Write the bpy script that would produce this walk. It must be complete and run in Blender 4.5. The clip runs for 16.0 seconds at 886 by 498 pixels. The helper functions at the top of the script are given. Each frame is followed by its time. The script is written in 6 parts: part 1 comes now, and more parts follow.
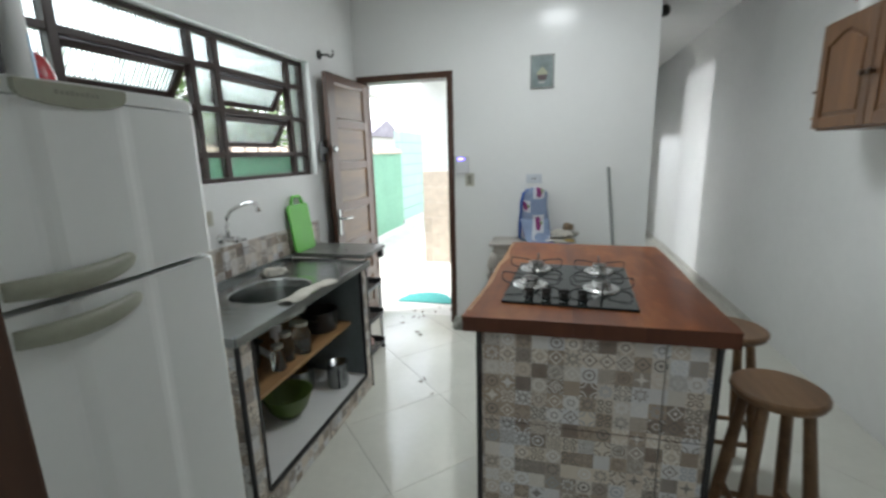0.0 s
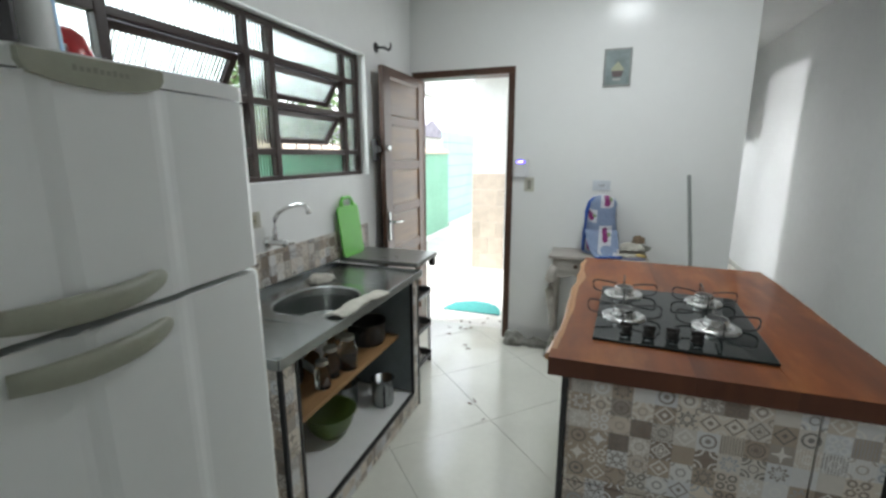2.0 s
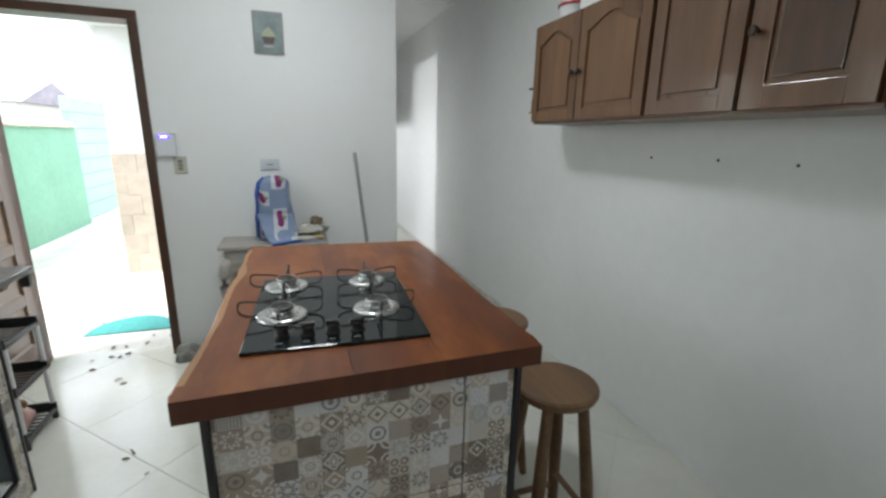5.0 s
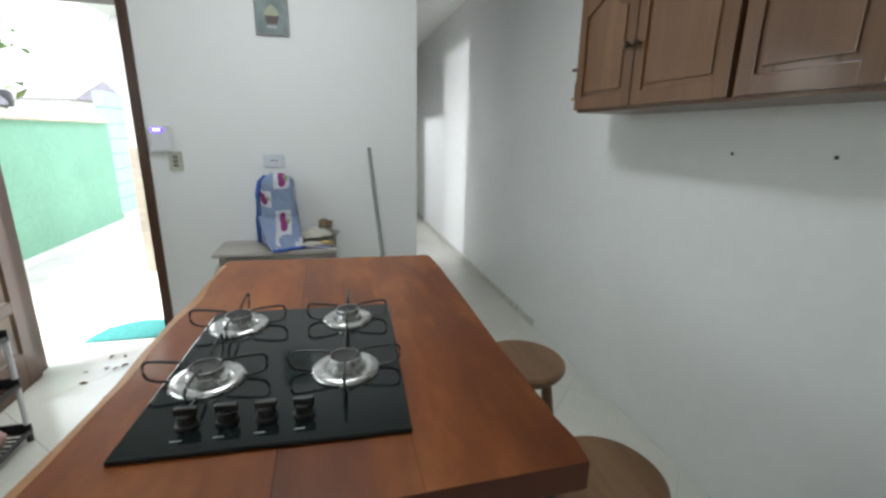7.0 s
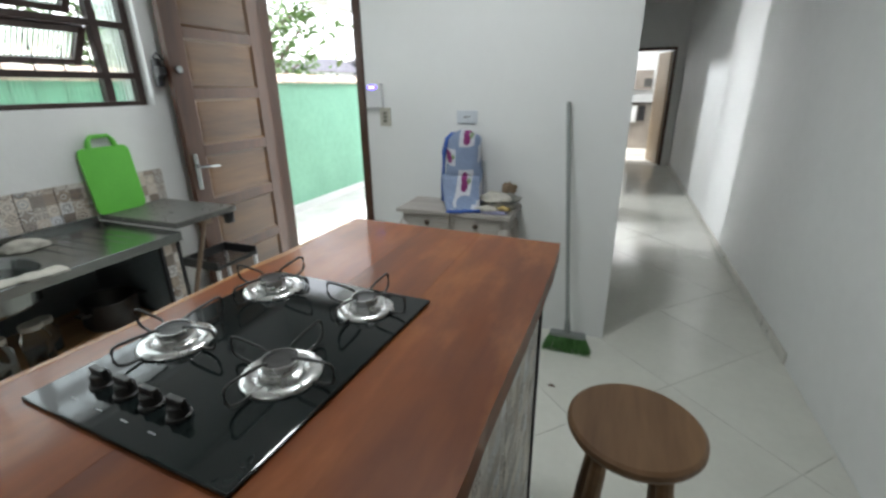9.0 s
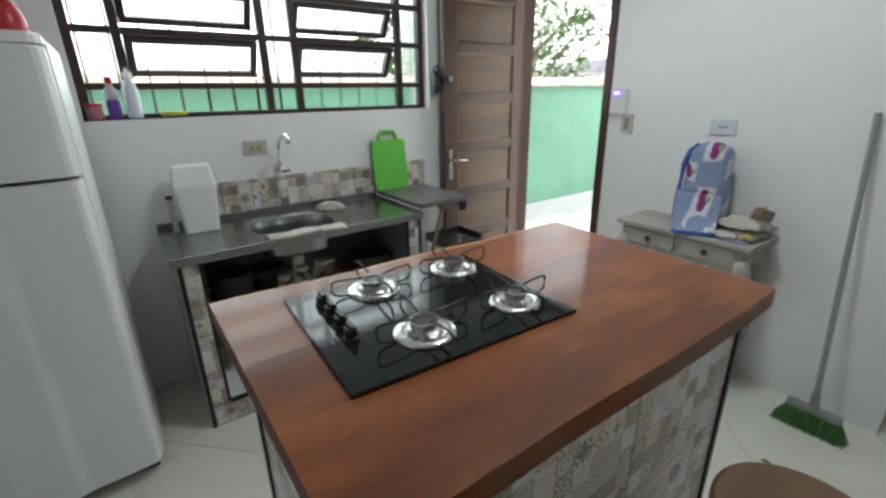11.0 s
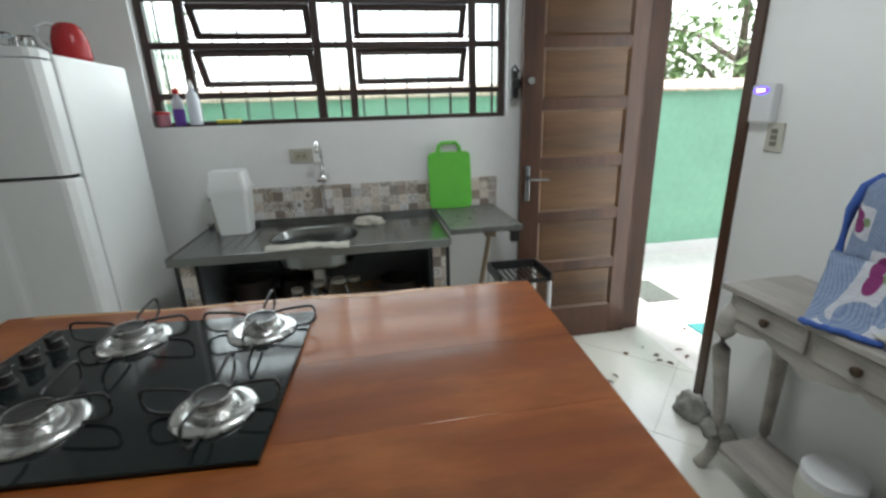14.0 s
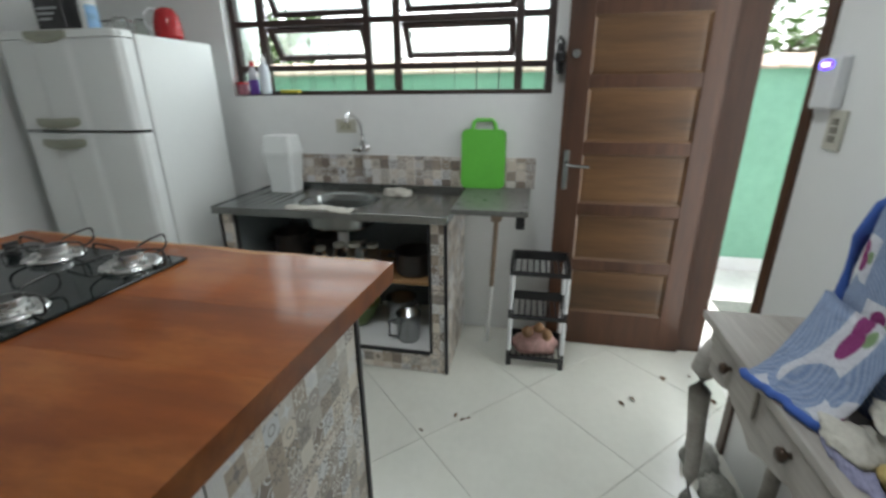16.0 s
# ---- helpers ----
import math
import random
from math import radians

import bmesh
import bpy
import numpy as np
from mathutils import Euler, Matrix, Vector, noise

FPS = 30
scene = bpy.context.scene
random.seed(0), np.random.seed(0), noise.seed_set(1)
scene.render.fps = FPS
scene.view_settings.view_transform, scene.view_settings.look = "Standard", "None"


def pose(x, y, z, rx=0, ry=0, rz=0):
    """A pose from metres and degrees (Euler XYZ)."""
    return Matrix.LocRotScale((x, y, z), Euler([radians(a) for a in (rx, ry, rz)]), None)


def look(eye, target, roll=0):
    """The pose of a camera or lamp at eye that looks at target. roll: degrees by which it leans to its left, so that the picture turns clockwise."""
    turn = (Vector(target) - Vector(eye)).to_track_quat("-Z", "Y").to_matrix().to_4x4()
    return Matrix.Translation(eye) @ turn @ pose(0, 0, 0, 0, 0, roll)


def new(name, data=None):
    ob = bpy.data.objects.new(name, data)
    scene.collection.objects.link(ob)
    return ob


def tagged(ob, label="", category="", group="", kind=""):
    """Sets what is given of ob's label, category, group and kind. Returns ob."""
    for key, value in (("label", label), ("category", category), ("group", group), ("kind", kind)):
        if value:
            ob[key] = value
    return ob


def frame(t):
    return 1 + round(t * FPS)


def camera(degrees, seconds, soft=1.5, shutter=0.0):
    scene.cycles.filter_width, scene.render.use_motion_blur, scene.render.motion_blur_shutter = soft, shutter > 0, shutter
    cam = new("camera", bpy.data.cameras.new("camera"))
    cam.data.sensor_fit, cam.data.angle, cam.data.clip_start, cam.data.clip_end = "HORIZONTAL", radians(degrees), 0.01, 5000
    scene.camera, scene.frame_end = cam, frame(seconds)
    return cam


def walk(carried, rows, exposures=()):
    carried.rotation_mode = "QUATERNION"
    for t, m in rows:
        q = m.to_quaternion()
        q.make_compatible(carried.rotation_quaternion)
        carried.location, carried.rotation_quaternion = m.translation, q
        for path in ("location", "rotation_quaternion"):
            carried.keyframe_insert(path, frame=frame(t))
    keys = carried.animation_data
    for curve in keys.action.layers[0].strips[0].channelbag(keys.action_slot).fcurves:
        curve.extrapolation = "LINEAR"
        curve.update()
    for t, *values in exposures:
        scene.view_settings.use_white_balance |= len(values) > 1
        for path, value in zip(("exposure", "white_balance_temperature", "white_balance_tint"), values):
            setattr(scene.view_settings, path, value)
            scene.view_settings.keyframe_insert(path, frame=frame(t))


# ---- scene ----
cam = camera(90.6, 16.0, soft=2.7, shutter=0.4)
PATH = [
    (0, (0.09, 0.055, 1.489), (-0.395, 1.949, 1.066), -1.5),
    (0.5, (0.03, 0.123, 1.484), (-0.611, 1.966, 1.046), -1.1),
    (1, (-0.041, 0.194, 1.494), (-0.68, 2.042, 1.07), -0.4),
    (1.5, (-0.083, 0.221, 1.507), (-0.75, 2.061, 1.097), 0.1),
    (2, (-0.089, 0.26, 1.495), (-0.74, 2.105, 1.077), -0.1),
    (2.5, (-0.065, 0.291, 1.492), (-0.501, 2.195, 1.063), 0.3),
    (3, (-0.042, 0.314, 1.489), (-0.139, 2.26, 1.037), 0.3),
    (3.5, (-0.029, 0.341, 1.484), (0.319, 2.254, 1.014), 0.5),
    (4, (-0.031, 0.363, 1.477), (0.551, 2.216, 1.001), 0.9),
    (4.5, (0.005, 0.415, 1.464), (0.618, 2.259, 0.987), 0.8),
    (5, (0.058, 0.51, 1.464), (0.693, 2.343, 0.977), 1.1),
    (5.2, (0.085, 0.525, 1.473), (0.712, 2.36, 0.982), 1.0),
    (7.5, (0.39, 0.966, 1.427), (0.714, 2.868, 0.9), 1.0),
    (8, (0.573, 1.039, 1.401), (0.519, 2.949, 0.81), 3.4),
    (8.5, (0.666, 1.132, 1.408), (0.249, 2.963, 0.718), -0.3),
    (9, (0.734, 1.207, 1.43), (0.053, 2.958, 0.745), -0.8),
    (9.5, (0.795, 1.255, 1.45), (-0.134, 2.882, 0.752), -1.7),
    (10, (0.919, 1.25, 1.462), (-0.399, 2.579, 0.758), -1.4),
    (10.2, (0.96, 1.228, 1.452), (-0.444, 2.469, 0.753), -1.4),
    (12.3, (0.895, 1.527, 1.476), (-0.801, 2.409, 0.889), -1.2),
    (12.5, (0.897, 1.617, 1.463), (-0.86, 2.382, 0.888), -1.5),
    (13, (0.924, 1.806, 1.437), (-0.926, 2.325, 0.884), 0.1),
    (13.5, (0.91, 1.955, 1.419), (-0.938, 2.44, 0.827), -0.1),
    (14, (0.874, 2.173, 1.406), (-1.011, 2.475, 0.807), -1.8),
    (14.5, (0.874, 2.338, 1.394), (-1.025, 2.552, 0.805), -3.6),
    (15, (0.908, 2.596, 1.387), (-1.004, 2.551, 0.799), -4.5),
    (15.5, (0.905, 2.723, 1.38), (-0.99, 2.649, 0.746), -3.4),
    (16, (0.842, 2.881, 1.385), (-1.0, 2.496, 0.708), -0.5),
]
walk(cam, [(t, look(eye, target, roll)) for t, eye, target, roll in PATH], exposures=[(0.0, 2.36), (1.5, 2.44), (3.5, 2.30), (5.0, 2.42), (8.0, 2.46), (10.0, 2.38), (13.0, 2.36), (16.0, 2.3)])

# ---- light ----
world = bpy.data.worlds.new("world")
scene.world = world
world.use_nodes = True
wn = world.node_tree
sky = wn.nodes.new("ShaderNodeTexSky")
sky.sky_type, sky.sun_disc = "NISHITA", False
sky.sun_elevation, sky.sun_rotation = radians(70), radians(-115)
sky.air_density, sky.dust_density, sky.ozone_density = 1.0, 1.6, 1.0
veil = wn.nodes.new("ShaderNodeHueSaturation")
veil.inputs["Saturation"].default_value, veil.inputs["Value"].default_value = 0.3, 1.15
wn.links.new(sky.outputs[0], veil.inputs["Color"])
wn.links.new(veil.outputs[0], wn.nodes["Background"].inputs[0])
wn.nodes["Background"].inputs[1].default_value = 0.15


def lamp(name, kind, m, energy, color=(1, 1, 1), size=1.0, size_y=None):
    d = bpy.data.lights.new(name, kind)
    d.energy, d.color = energy, color
    if kind == "AREA":
        d.shape, d.size, d.size_y = "RECTANGLE", size, size_y or size
    if kind == "SUN":
        d.angle = radians(size)
    ob = new(name, d)
    ob.matrix_world = m
    return ob


lamp("sun", "SUN", look((-3.2, -1.5, 10), (0, 0, 0)), 1.0, (1.0, 0.98, 0.95), 12)
lamp("ceiling_lamp_light", "AREA", pose(0.08, 2.55, 2.765), 3.1, (0.945, 1.0, 1.04), 0.3, 0.3)
lamp("window_daylight", "AREA", pose(-1.605, 2.05, 1.75, 0, -90, 0), 1.25, (0.92, 1.0, 1.01), 0.7, 1.75)
lamp("door_daylight", "AREA", pose(-1.13, 3.70, 1.1, -90, 0, 0), 1.1, (0.94, 1.0, 0.99), 0.66, 1.9)
# added unseen lamp, placed to throw the nearer bright patch on the hall wall
lamp("hall_near_patch_fill", "AREA", pose(-1.07, 5.3, 1.5, 0, -90, 10), 8.0, (0.98, 0.97, 1.02), 0.14, 0.14)
# added fill in the unseen back room, brightens island front and fridge
lamp("back_room_fill", "AREA", pose(0.1, -1.1, 2.76), 2.4, (0.96, 1.0, 1.02), 1.0, 0.6)
# added fill below the bathroom ceiling, with no fixture or window behind it
lamp("bathroom_fill", "AREA", pose(1.2, 12.2, 2.4), 3.4, (1, 1, 1), 1.1, 1.1)
# added bulb, unseen in the side room, throws the farther patch through its doorway
lamp("hall_far_patch_fill", "AREA", pose(-0.43, 7.39, 2.55, 0, -70, 0), 9.0, (0.95, 0.98, 1.02), 0.14, 0.14)


# ---- materials ----
def nodes_of(name):
    m = bpy.data.materials.new(name)
    m.use_nodes = True
    t = m.node_tree
    return m, t, t.nodes["Principled BSDF"]


def nd(t, kind, **kw):
    n = t.nodes.new(kind)
    for k, v in kw.items():
        if k == "operation":
            n.operation = v
        elif k == "blend_type":
            n.blend_type = v
        elif k == "data_type":
            n.data_type = v
    return n


def math_node(t, op, a, b=None, c=None):
    n = t.nodes.new("ShaderNodeMath")
    n.operation = op
    for i, v in enumerate((a, b, c)):
        if v is None:
            continue
        if isinstance(v, (int, float)):
            n.inputs[i].default_value = v
        else:
            t.links.new(v, n.inputs[i])
    return n.outputs[0]


def mix_col(t, fac, a, b, mode="MIX"):
    n = t.nodes.new("ShaderNodeMixRGB")
    n.blend_type = mode
    for i, v in enumerate((fac, a, b)):
        if isinstance(v, (int, float)):
            n.inputs[i].default_value = v
        elif isinstance(v, tuple):
            n.inputs[i].default_value = (*v[:3], 1)
        else:
            t.links.new(v, n.inputs[i])
    return n.outputs[0]


def noise_tex(t, vec, scale, detail=3.0, rough=0.55):
    n = t.nodes.new("ShaderNodeTexNoise")
    n.inputs["Scale"].default_value, n.inputs["Detail"].default_value, n.inputs["Roughness"].default_value = scale, detail, rough
    t.links.new(vec, n.inputs["Vector"])
    return n.outputs["Fac"]


def coords(t, scale=(1, 1, 1), rot=(0, 0, 0)):
    c = t.nodes.new("ShaderNodeTexCoord")
    m = t.nodes.new("ShaderNodeMapping")
    m.inputs["Scale"].default_value = scale
    m.inputs["Rotation"].default_value = [radians(a) for a in rot]
    t.links.new(c.outputs["Object"], m.inputs["Vector"])
    return m.outputs["Vector"]


def ramp(t, fac, stops):
    n = t.nodes.new("ShaderNodeValToRGB")
    e = n.color_ramp.elements
    while len(e) < len(stops):
        e.new(0.5)
    for s, (p, c) in zip(e, stops):
        s.position, s.color = p, (*c, 1)
    t.links.new(fac, n.inputs[0])
    return n.outputs[0]


def bump(t, bsdf, height, strength, dist=0.002):
    b = t.nodes.new("ShaderNodeBump")
    b.inputs["Strength"].default_value, b.inputs["Distance"].default_value = strength, dist
    t.links.new(height, b.inputs["Height"])
    t.links.new(b.outputs[0], bsdf.inputs["Normal"])


def plain(name, col, rough=0.5, metal=0.0, var=0.08, scale=6.0, bumps=0.15, bscale=90.0, rvar=0.08, per_piece=0.0):
    """A painted, cast or moulded surface with stains at two scales and fine relief."""
    m, t, b = nodes_of(name)
    v = coords(t)
    big, small = noise_tex(t, v, scale, 4), noise_tex(t, v, scale * 9, 3)
    f = math_node(t, "ADD", math_node(t, "MULTIPLY", big, 0.65), math_node(t, "MULTIPLY", small, 0.35))
    lo, hi = tuple(c * (1 - 2 * var) for c in col), tuple(min(1, c * (1 + 1.2 * var)) for c in col)
    c = ramp(t, f, [(0.3, lo), (0.7, hi)])
    if per_piece:
        info = t.nodes.new("ShaderNodeObjectInfo")
        k = math_node(t, "MULTIPLY_ADD", info.outputs["Random"], 2 * per_piece, 1 - per_piece)
        g = t.nodes.new("ShaderNodeCombineXYZ")
        for i in range(3):
            t.links.new(k, g.inputs[i])
        c = mix_col(t, 1.0, c, g.outputs[0], "MULTIPLY")
    t.links.new(c, b.inputs["Base Color"])
    t.links.new(math_node(t, "MULTIPLY_ADD", big, 2 * rvar, rough - rvar), b.inputs["Roughness"])
    b.inputs["Metallic"].default_value = metal
    if bumps:
        bump(t, b, noise_tex(t, v, bscale, 3), bumps)
    return m


def wood(name, dark, light, rough=0.35, axis=1, scale=1.0, bumps=0.1, per_piece=0.0, coat=0.0):
    """Grain drawn out along one axis, with growth bands and fine pores."""
    m, t, b = nodes_of(name)
    s = [9.0 * scale] * 3
    s[axis] = 0.9 * scale
    v = coords(t, tuple(s))
    info = t.nodes.new("ShaderNodeObjectInfo")
    shift = t.nodes.new("ShaderNodeVectorMath")
    shift.operation = "ADD"
    t.links.new(v, shift.inputs[0])
    off = t.nodes.new("ShaderNodeCombineXYZ")
    for i in range(3):
        t.links.new(math_node(t, "MULTIPLY", info.outputs["Random"], 37.0 + 11 * i), off.inputs[i])
    t.links.new(off.outputs[0], shift.inputs[1])
    v = shift.outputs[0]
    band = noise_tex(t, v, 1.2, 5, 0.62)
    pores = noise_tex(t, v, 9.0, 3)
    f = math_node(t, "ADD", math_node(t, "MULTIPLY", band, 0.75), math_node(t, "MULTIPLY", pores, 0.25))
    mid = tuple((a + c) / 2 for a, c in zip(dark, light))
    c = ramp(t, f, [(0.3, dark), (0.5, mid), (0.68, light)])
    if per_piece:
        k = math_node(t, "MULTIPLY_ADD", info.outputs["Random"], 2 * per_piece, 1 - per_piece)
        g = t.nodes.new("ShaderNodeCombineXYZ")
        for i in range(3):
            t.links.new(k, g.inputs[i])
        c = mix_col(t, 1.0, c, g.outputs[0], "MULTIPLY")
    t.links.new(c, b.inputs["Base Color"])
    t.links.new(math_node(t, "MULTIPLY_ADD", band, 0.16, rough - 0.08), b.inputs["Roughness"])
    b.inputs["Coat Weight"].default_value, b.inputs["Coat Roughness"].default_value = coat, 0.1
    bump(t, b, pores, bumps, 0.001)
    return m


def patchwork(name, cell=0.0515):
    """Glazed tile printed with a patchwork of small squares: rings, diamonds, flowers and plain greys, browns and creams."""
    m, t, b = nodes_of(name)
    c = t.nodes.new("ShaderNodeTexCoord")
    sep = t.nodes.new("ShaderNodeSeparateXYZ")
    t.links.new(c.outputs["Object"], sep.inputs[0])
    u = math_node(t, "DIVIDE", math_node(t, "ADD", sep.outputs[0], math_node(t, "ADD", sep.outputs[1], 10.0)), cell)
    w = math_node(t, "DIVIDE", math_node(t, "ADD", sep.outputs[2], 5.003), cell)
    iu, iw = math_node(t, "FLOOR", u), math_node(t, "FLOOR", w)
    x, y = math_node(t, "SUBTRACT", math_node(t, "FRACT", u), 0.5), math_node(t, "SUBTRACT", math_node(t, "FRACT", w), 0.5)

    def rnd(k):
        cv = t.nodes.new("ShaderNodeCombineXYZ")
        t.links.new(iu, cv.inputs[0])
        t.links.new(iw, cv.inputs[1])
        cv.inputs[2].default_value = k
        n = t.nodes.new("ShaderNodeTexWhiteNoise")
        t.links.new(cv.outputs[0], n.inputs["Vector"])
        return n.outputs["Value"]

    r1, r2, r3 = rnd(1.7), rnd(5.3), rnd(9.1)
    tones = [(0.0, (0.60, 0.52, 0.44)), (0.14, (0.38, 0.295, 0.22)), (0.3, (0.63, 0.59, 0.54)), (0.42, (0.19, 0.135, 0.10)), (0.53, (0.66, 0.67, 0.69)), (0.60, (0.69, 0.62, 0.53)), (0.78, (0.33, 0.28, 0.24)), (0.89, (0.69, 0.69, 0.69))]
    base = ramp(t, r1, tones)
    base.node.color_ramp.interpolation = "CONSTANT"
    ink = ramp(t, r2, [(0.0, (0.82, 0.80, 0.76)), (0.30, (0.085, 0.075, 0.068)), (0.58, (0.80, 0.81, 0.82)), (0.72, (0.15, 0.11, 0.085)), (0.93, (0.32, 0.36, 0.42))])
    ink.node.color_ramp.interpolation = "CONSTANT"
    ax, ay = math_node(t, "ABSOLUTE", x), math_node(t, "ABSOLUTE", y)
    r = math_node(t, "SQRT", math_node(t, "ADD", math_node(t, "MULTIPLY", x, x), math_node(t, "MULTIPLY", y, y)))
    ang = math_node(t, "ARCTAN2", y, x)
    man = math_node(t, "ADD", ax, ay)
    petal = math_node(t, "MULTIPLY_ADD", math_node(t, "COSINE", math_node(t, "MULTIPLY", ang, 8.0)), 0.09, 0.29)
    flower = math_node(t, "LESS_THAN", math_node(t, "ABSOLUTE", math_node(t, "SUBTRACT", r, petal)), 0.06)
    ring = math_node(t, "MAXIMUM", math_node(t, "LESS_THAN", math_node(t, "ABSOLUTE", math_node(t, "SUBTRACT", r, 0.34)), 0.05), math_node(t, "LESS_THAN", r, 0.13))
    diamond = math_node(t, "MAXIMUM", math_node(t, "LESS_THAN", math_node(t, "ABSOLUTE", math_node(t, "SUBTRACT", man, 0.42)), 0.055), math_node(t, "LESS_THAN", man, 0.14))
    lattice = math_node(t, "GREATER_THAN", math_node(t, "MULTIPLY", math_node(t, "SINE", math_node(t, "MULTIPLY", math_node(t, "ADD", x, y), 25.1)), math_node(t, "SINE", math_node(t, "MULTIPLY", math_node(t, "SUBTRACT", x, y), 25.1))), 0.12)

    def between(lo, hi):
        return math_node(t, "MULTIPLY", math_node(t, "GREATER_THAN", r3, lo), math_node(t, "LESS_THAN", r3, hi))

    def near(a, at, width):
        return math_node(t, "LESS_THAN", math_node(t, "ABSOLUTE", math_node(t, "SUBTRACT", a, at)), width)

    cx_, cy_ = math_node(t, "SUBTRACT", 0.5, ax), math_node(t, "SUBTRACT", 0.5, ay)
    rc = math_node(t, "SQRT", math_node(t, "ADD", math_node(t, "MULTIPLY", cx_, cx_), math_node(t, "MULTIPLY", cy_, cy_)))
    corners = math_node(t, "MAXIMUM", near(rc, 0.36, 0.045), math_node(t, "LESS_THAN", rc, 0.15))
    qx, qy = math_node(t, "SUBTRACT", ax, 0.24), math_node(t, "SUBTRACT", ay, 0.24)
    rq = math_node(t, "SQRT", math_node(t, "ADD", math_node(t, "MULTIPLY", qx, qx), math_node(t, "MULTIPLY", qy, qy)))
    clover = math_node(t, "MAXIMUM", near(rq, 0.15, 0.05), math_node(t, "LESS_THAN", r, 0.07))
    cross = math_node(t, "MULTIPLY", math_node(t, "LESS_THAN", math_node(t, "MULTIPLY", ax, ay), 0.012), math_node(t, "LESS_THAN", r, 0.40))
    mask = math_node(t, "MULTIPLY", flower, between(0.0, 0.13))
    for shape, lo, hi in ((ring, 0.13, 0.24), (diamond, 0.24, 0.36), (lattice, 0.36, 0.53), (corners, 0.53, 0.67), (clover, 0.67, 0.81), (cross, 0.81, 0.92)):
        mask = math_node(t, "MAXIMUM", mask, math_node(t, "MULTIPLY", shape, between(lo, hi)))
    v = coords(t)
    worn = noise_tex(t, v, 70, 4, 0.7)
    mask = math_node(t, "MULTIPLY", mask, math_node(t, "MULTIPLY_ADD", worn, 0.5, 0.6))
    col = mix_col(t, mask, base, ink)
    # a second, smaller figure in another ink over about half of the squares
    r4, r5 = rnd(13.7), rnd(17.9)
    eye_ = math_node(t, "MULTIPLY", math_node(t, "MAXIMUM", near(r, 0.20, 0.035), near(rc, 0.18, 0.04)), math_node(t, "LESS_THAN", r4, 0.5))
    ink2 = ramp(t, r5, [(0.0, (0.14, 0.115, 0.10)), (0.4, (0.78, 0.77, 0.74)), (0.7, (0.36, 0.29, 0.23))])
    ink2.node.color_ramp.interpolation = "CONSTANT"
    col = mix_col(t, math_node(t, "MULTIPLY", eye_, math_node(t, "MULTIPLY_ADD", worn, 0.5, 0.5)), col, ink2)
    col = mix_col(t, 0.16, col, ramp(t, noise_tex(t, v, 28, 5, 0.7), [(0.3, (0.36, 0.33, 0.30)), (0.7, (0.72, 0.70, 0.67))]))
    t.links.new(col, b.inputs["Base Color"])
    t.links.new(math_node(t, "MULTIPLY_ADD", worn, 0.2, 0.22), b.inputs["Roughness"])
    bump(t, b, worn, 0.08, 0.001)
    return m


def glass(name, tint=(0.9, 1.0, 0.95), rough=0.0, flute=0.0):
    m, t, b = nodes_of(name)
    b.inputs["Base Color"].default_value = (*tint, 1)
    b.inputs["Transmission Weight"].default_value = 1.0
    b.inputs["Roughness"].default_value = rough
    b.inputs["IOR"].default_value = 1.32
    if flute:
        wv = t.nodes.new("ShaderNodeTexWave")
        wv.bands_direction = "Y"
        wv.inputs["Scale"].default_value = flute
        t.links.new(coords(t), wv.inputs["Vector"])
        # the flutes' dark refraction lines are painted into the tint by the wave
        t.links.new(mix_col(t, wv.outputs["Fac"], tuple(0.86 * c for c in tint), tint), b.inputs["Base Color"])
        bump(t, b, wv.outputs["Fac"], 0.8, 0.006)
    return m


def glow(name, col, strength):
    m, t, b = nodes_of(name)
    b.inputs["Base Color"].default_value = (*col, 1)
    b.inputs["Emission Color"].default_value = (*col, 1)
    b.inputs["Emission Strength"].default_value = strength
    return m


def blotches(m, pale):
    """Large soft streaks of paler wood along the grain."""
    t = m.node_tree
    b = t.nodes["Principled BSDF"]
    src = b.inputs["Base Color"].links[0].from_socket
    mp = t.nodes.new("ShaderNodeMapping")
    mp.inputs["Scale"].default_value = (3.2, 1.1, 3.0)
    t.links.new(coords(t), mp.inputs["Vector"])
    n = noise_tex(t, mp.outputs[0], 2.2, 5, 0.6)
    streak = math_node(t, "MULTIPLY", ramp(t, n, [(0.50, (0, 0, 0)), (0.72, (1, 1, 1))]), 0.55)
    dark = mix_col(t, math_node(t, "MULTIPLY", ramp(t, n, [(0.28, (1, 1, 1)), (0.48, (0, 0, 0))]), 0.45), src, (0.07, 0.014, 0.003))
    t.links.new(mix_col(t, streak, dark, pale), b.inputs["Base Color"])


M_WALL = plain("white_wall_paint", (0.80, 0.81, 0.80), 0.5, var=0.025, scale=1.6, bumps=0.35, bscale=55)
M_GLAZE = plain("white_wall_glaze", (0.80, 0.81, 0.80), 0.20, var=0.012, scale=2.0, bumps=0.0, rvar=0.0)
M_GLAZE.node_tree.nodes["Principled BSDF"].inputs["Specular IOR Level"].default_value = 0.26
M_CEIL = plain("ceiling_paint", (0.80, 0.80, 0.79), 0.7, var=0.02, scale=2, bumps=0.1)
M_FLOOR = plain("polished_cream_tile", (0.66, 0.665, 0.60), 0.13, var=0.035, scale=3.0, bumps=0.02, bscale=12, rvar=0.05, per_piece=0.02)
M_GROUT = plain("floor_grout", (0.56, 0.55, 0.50), 0.8, var=0.12, scale=12)
M_BASE = plain("skirting_stone", (0.58, 0.57, 0.52), 0.3, var=0.1, scale=14)
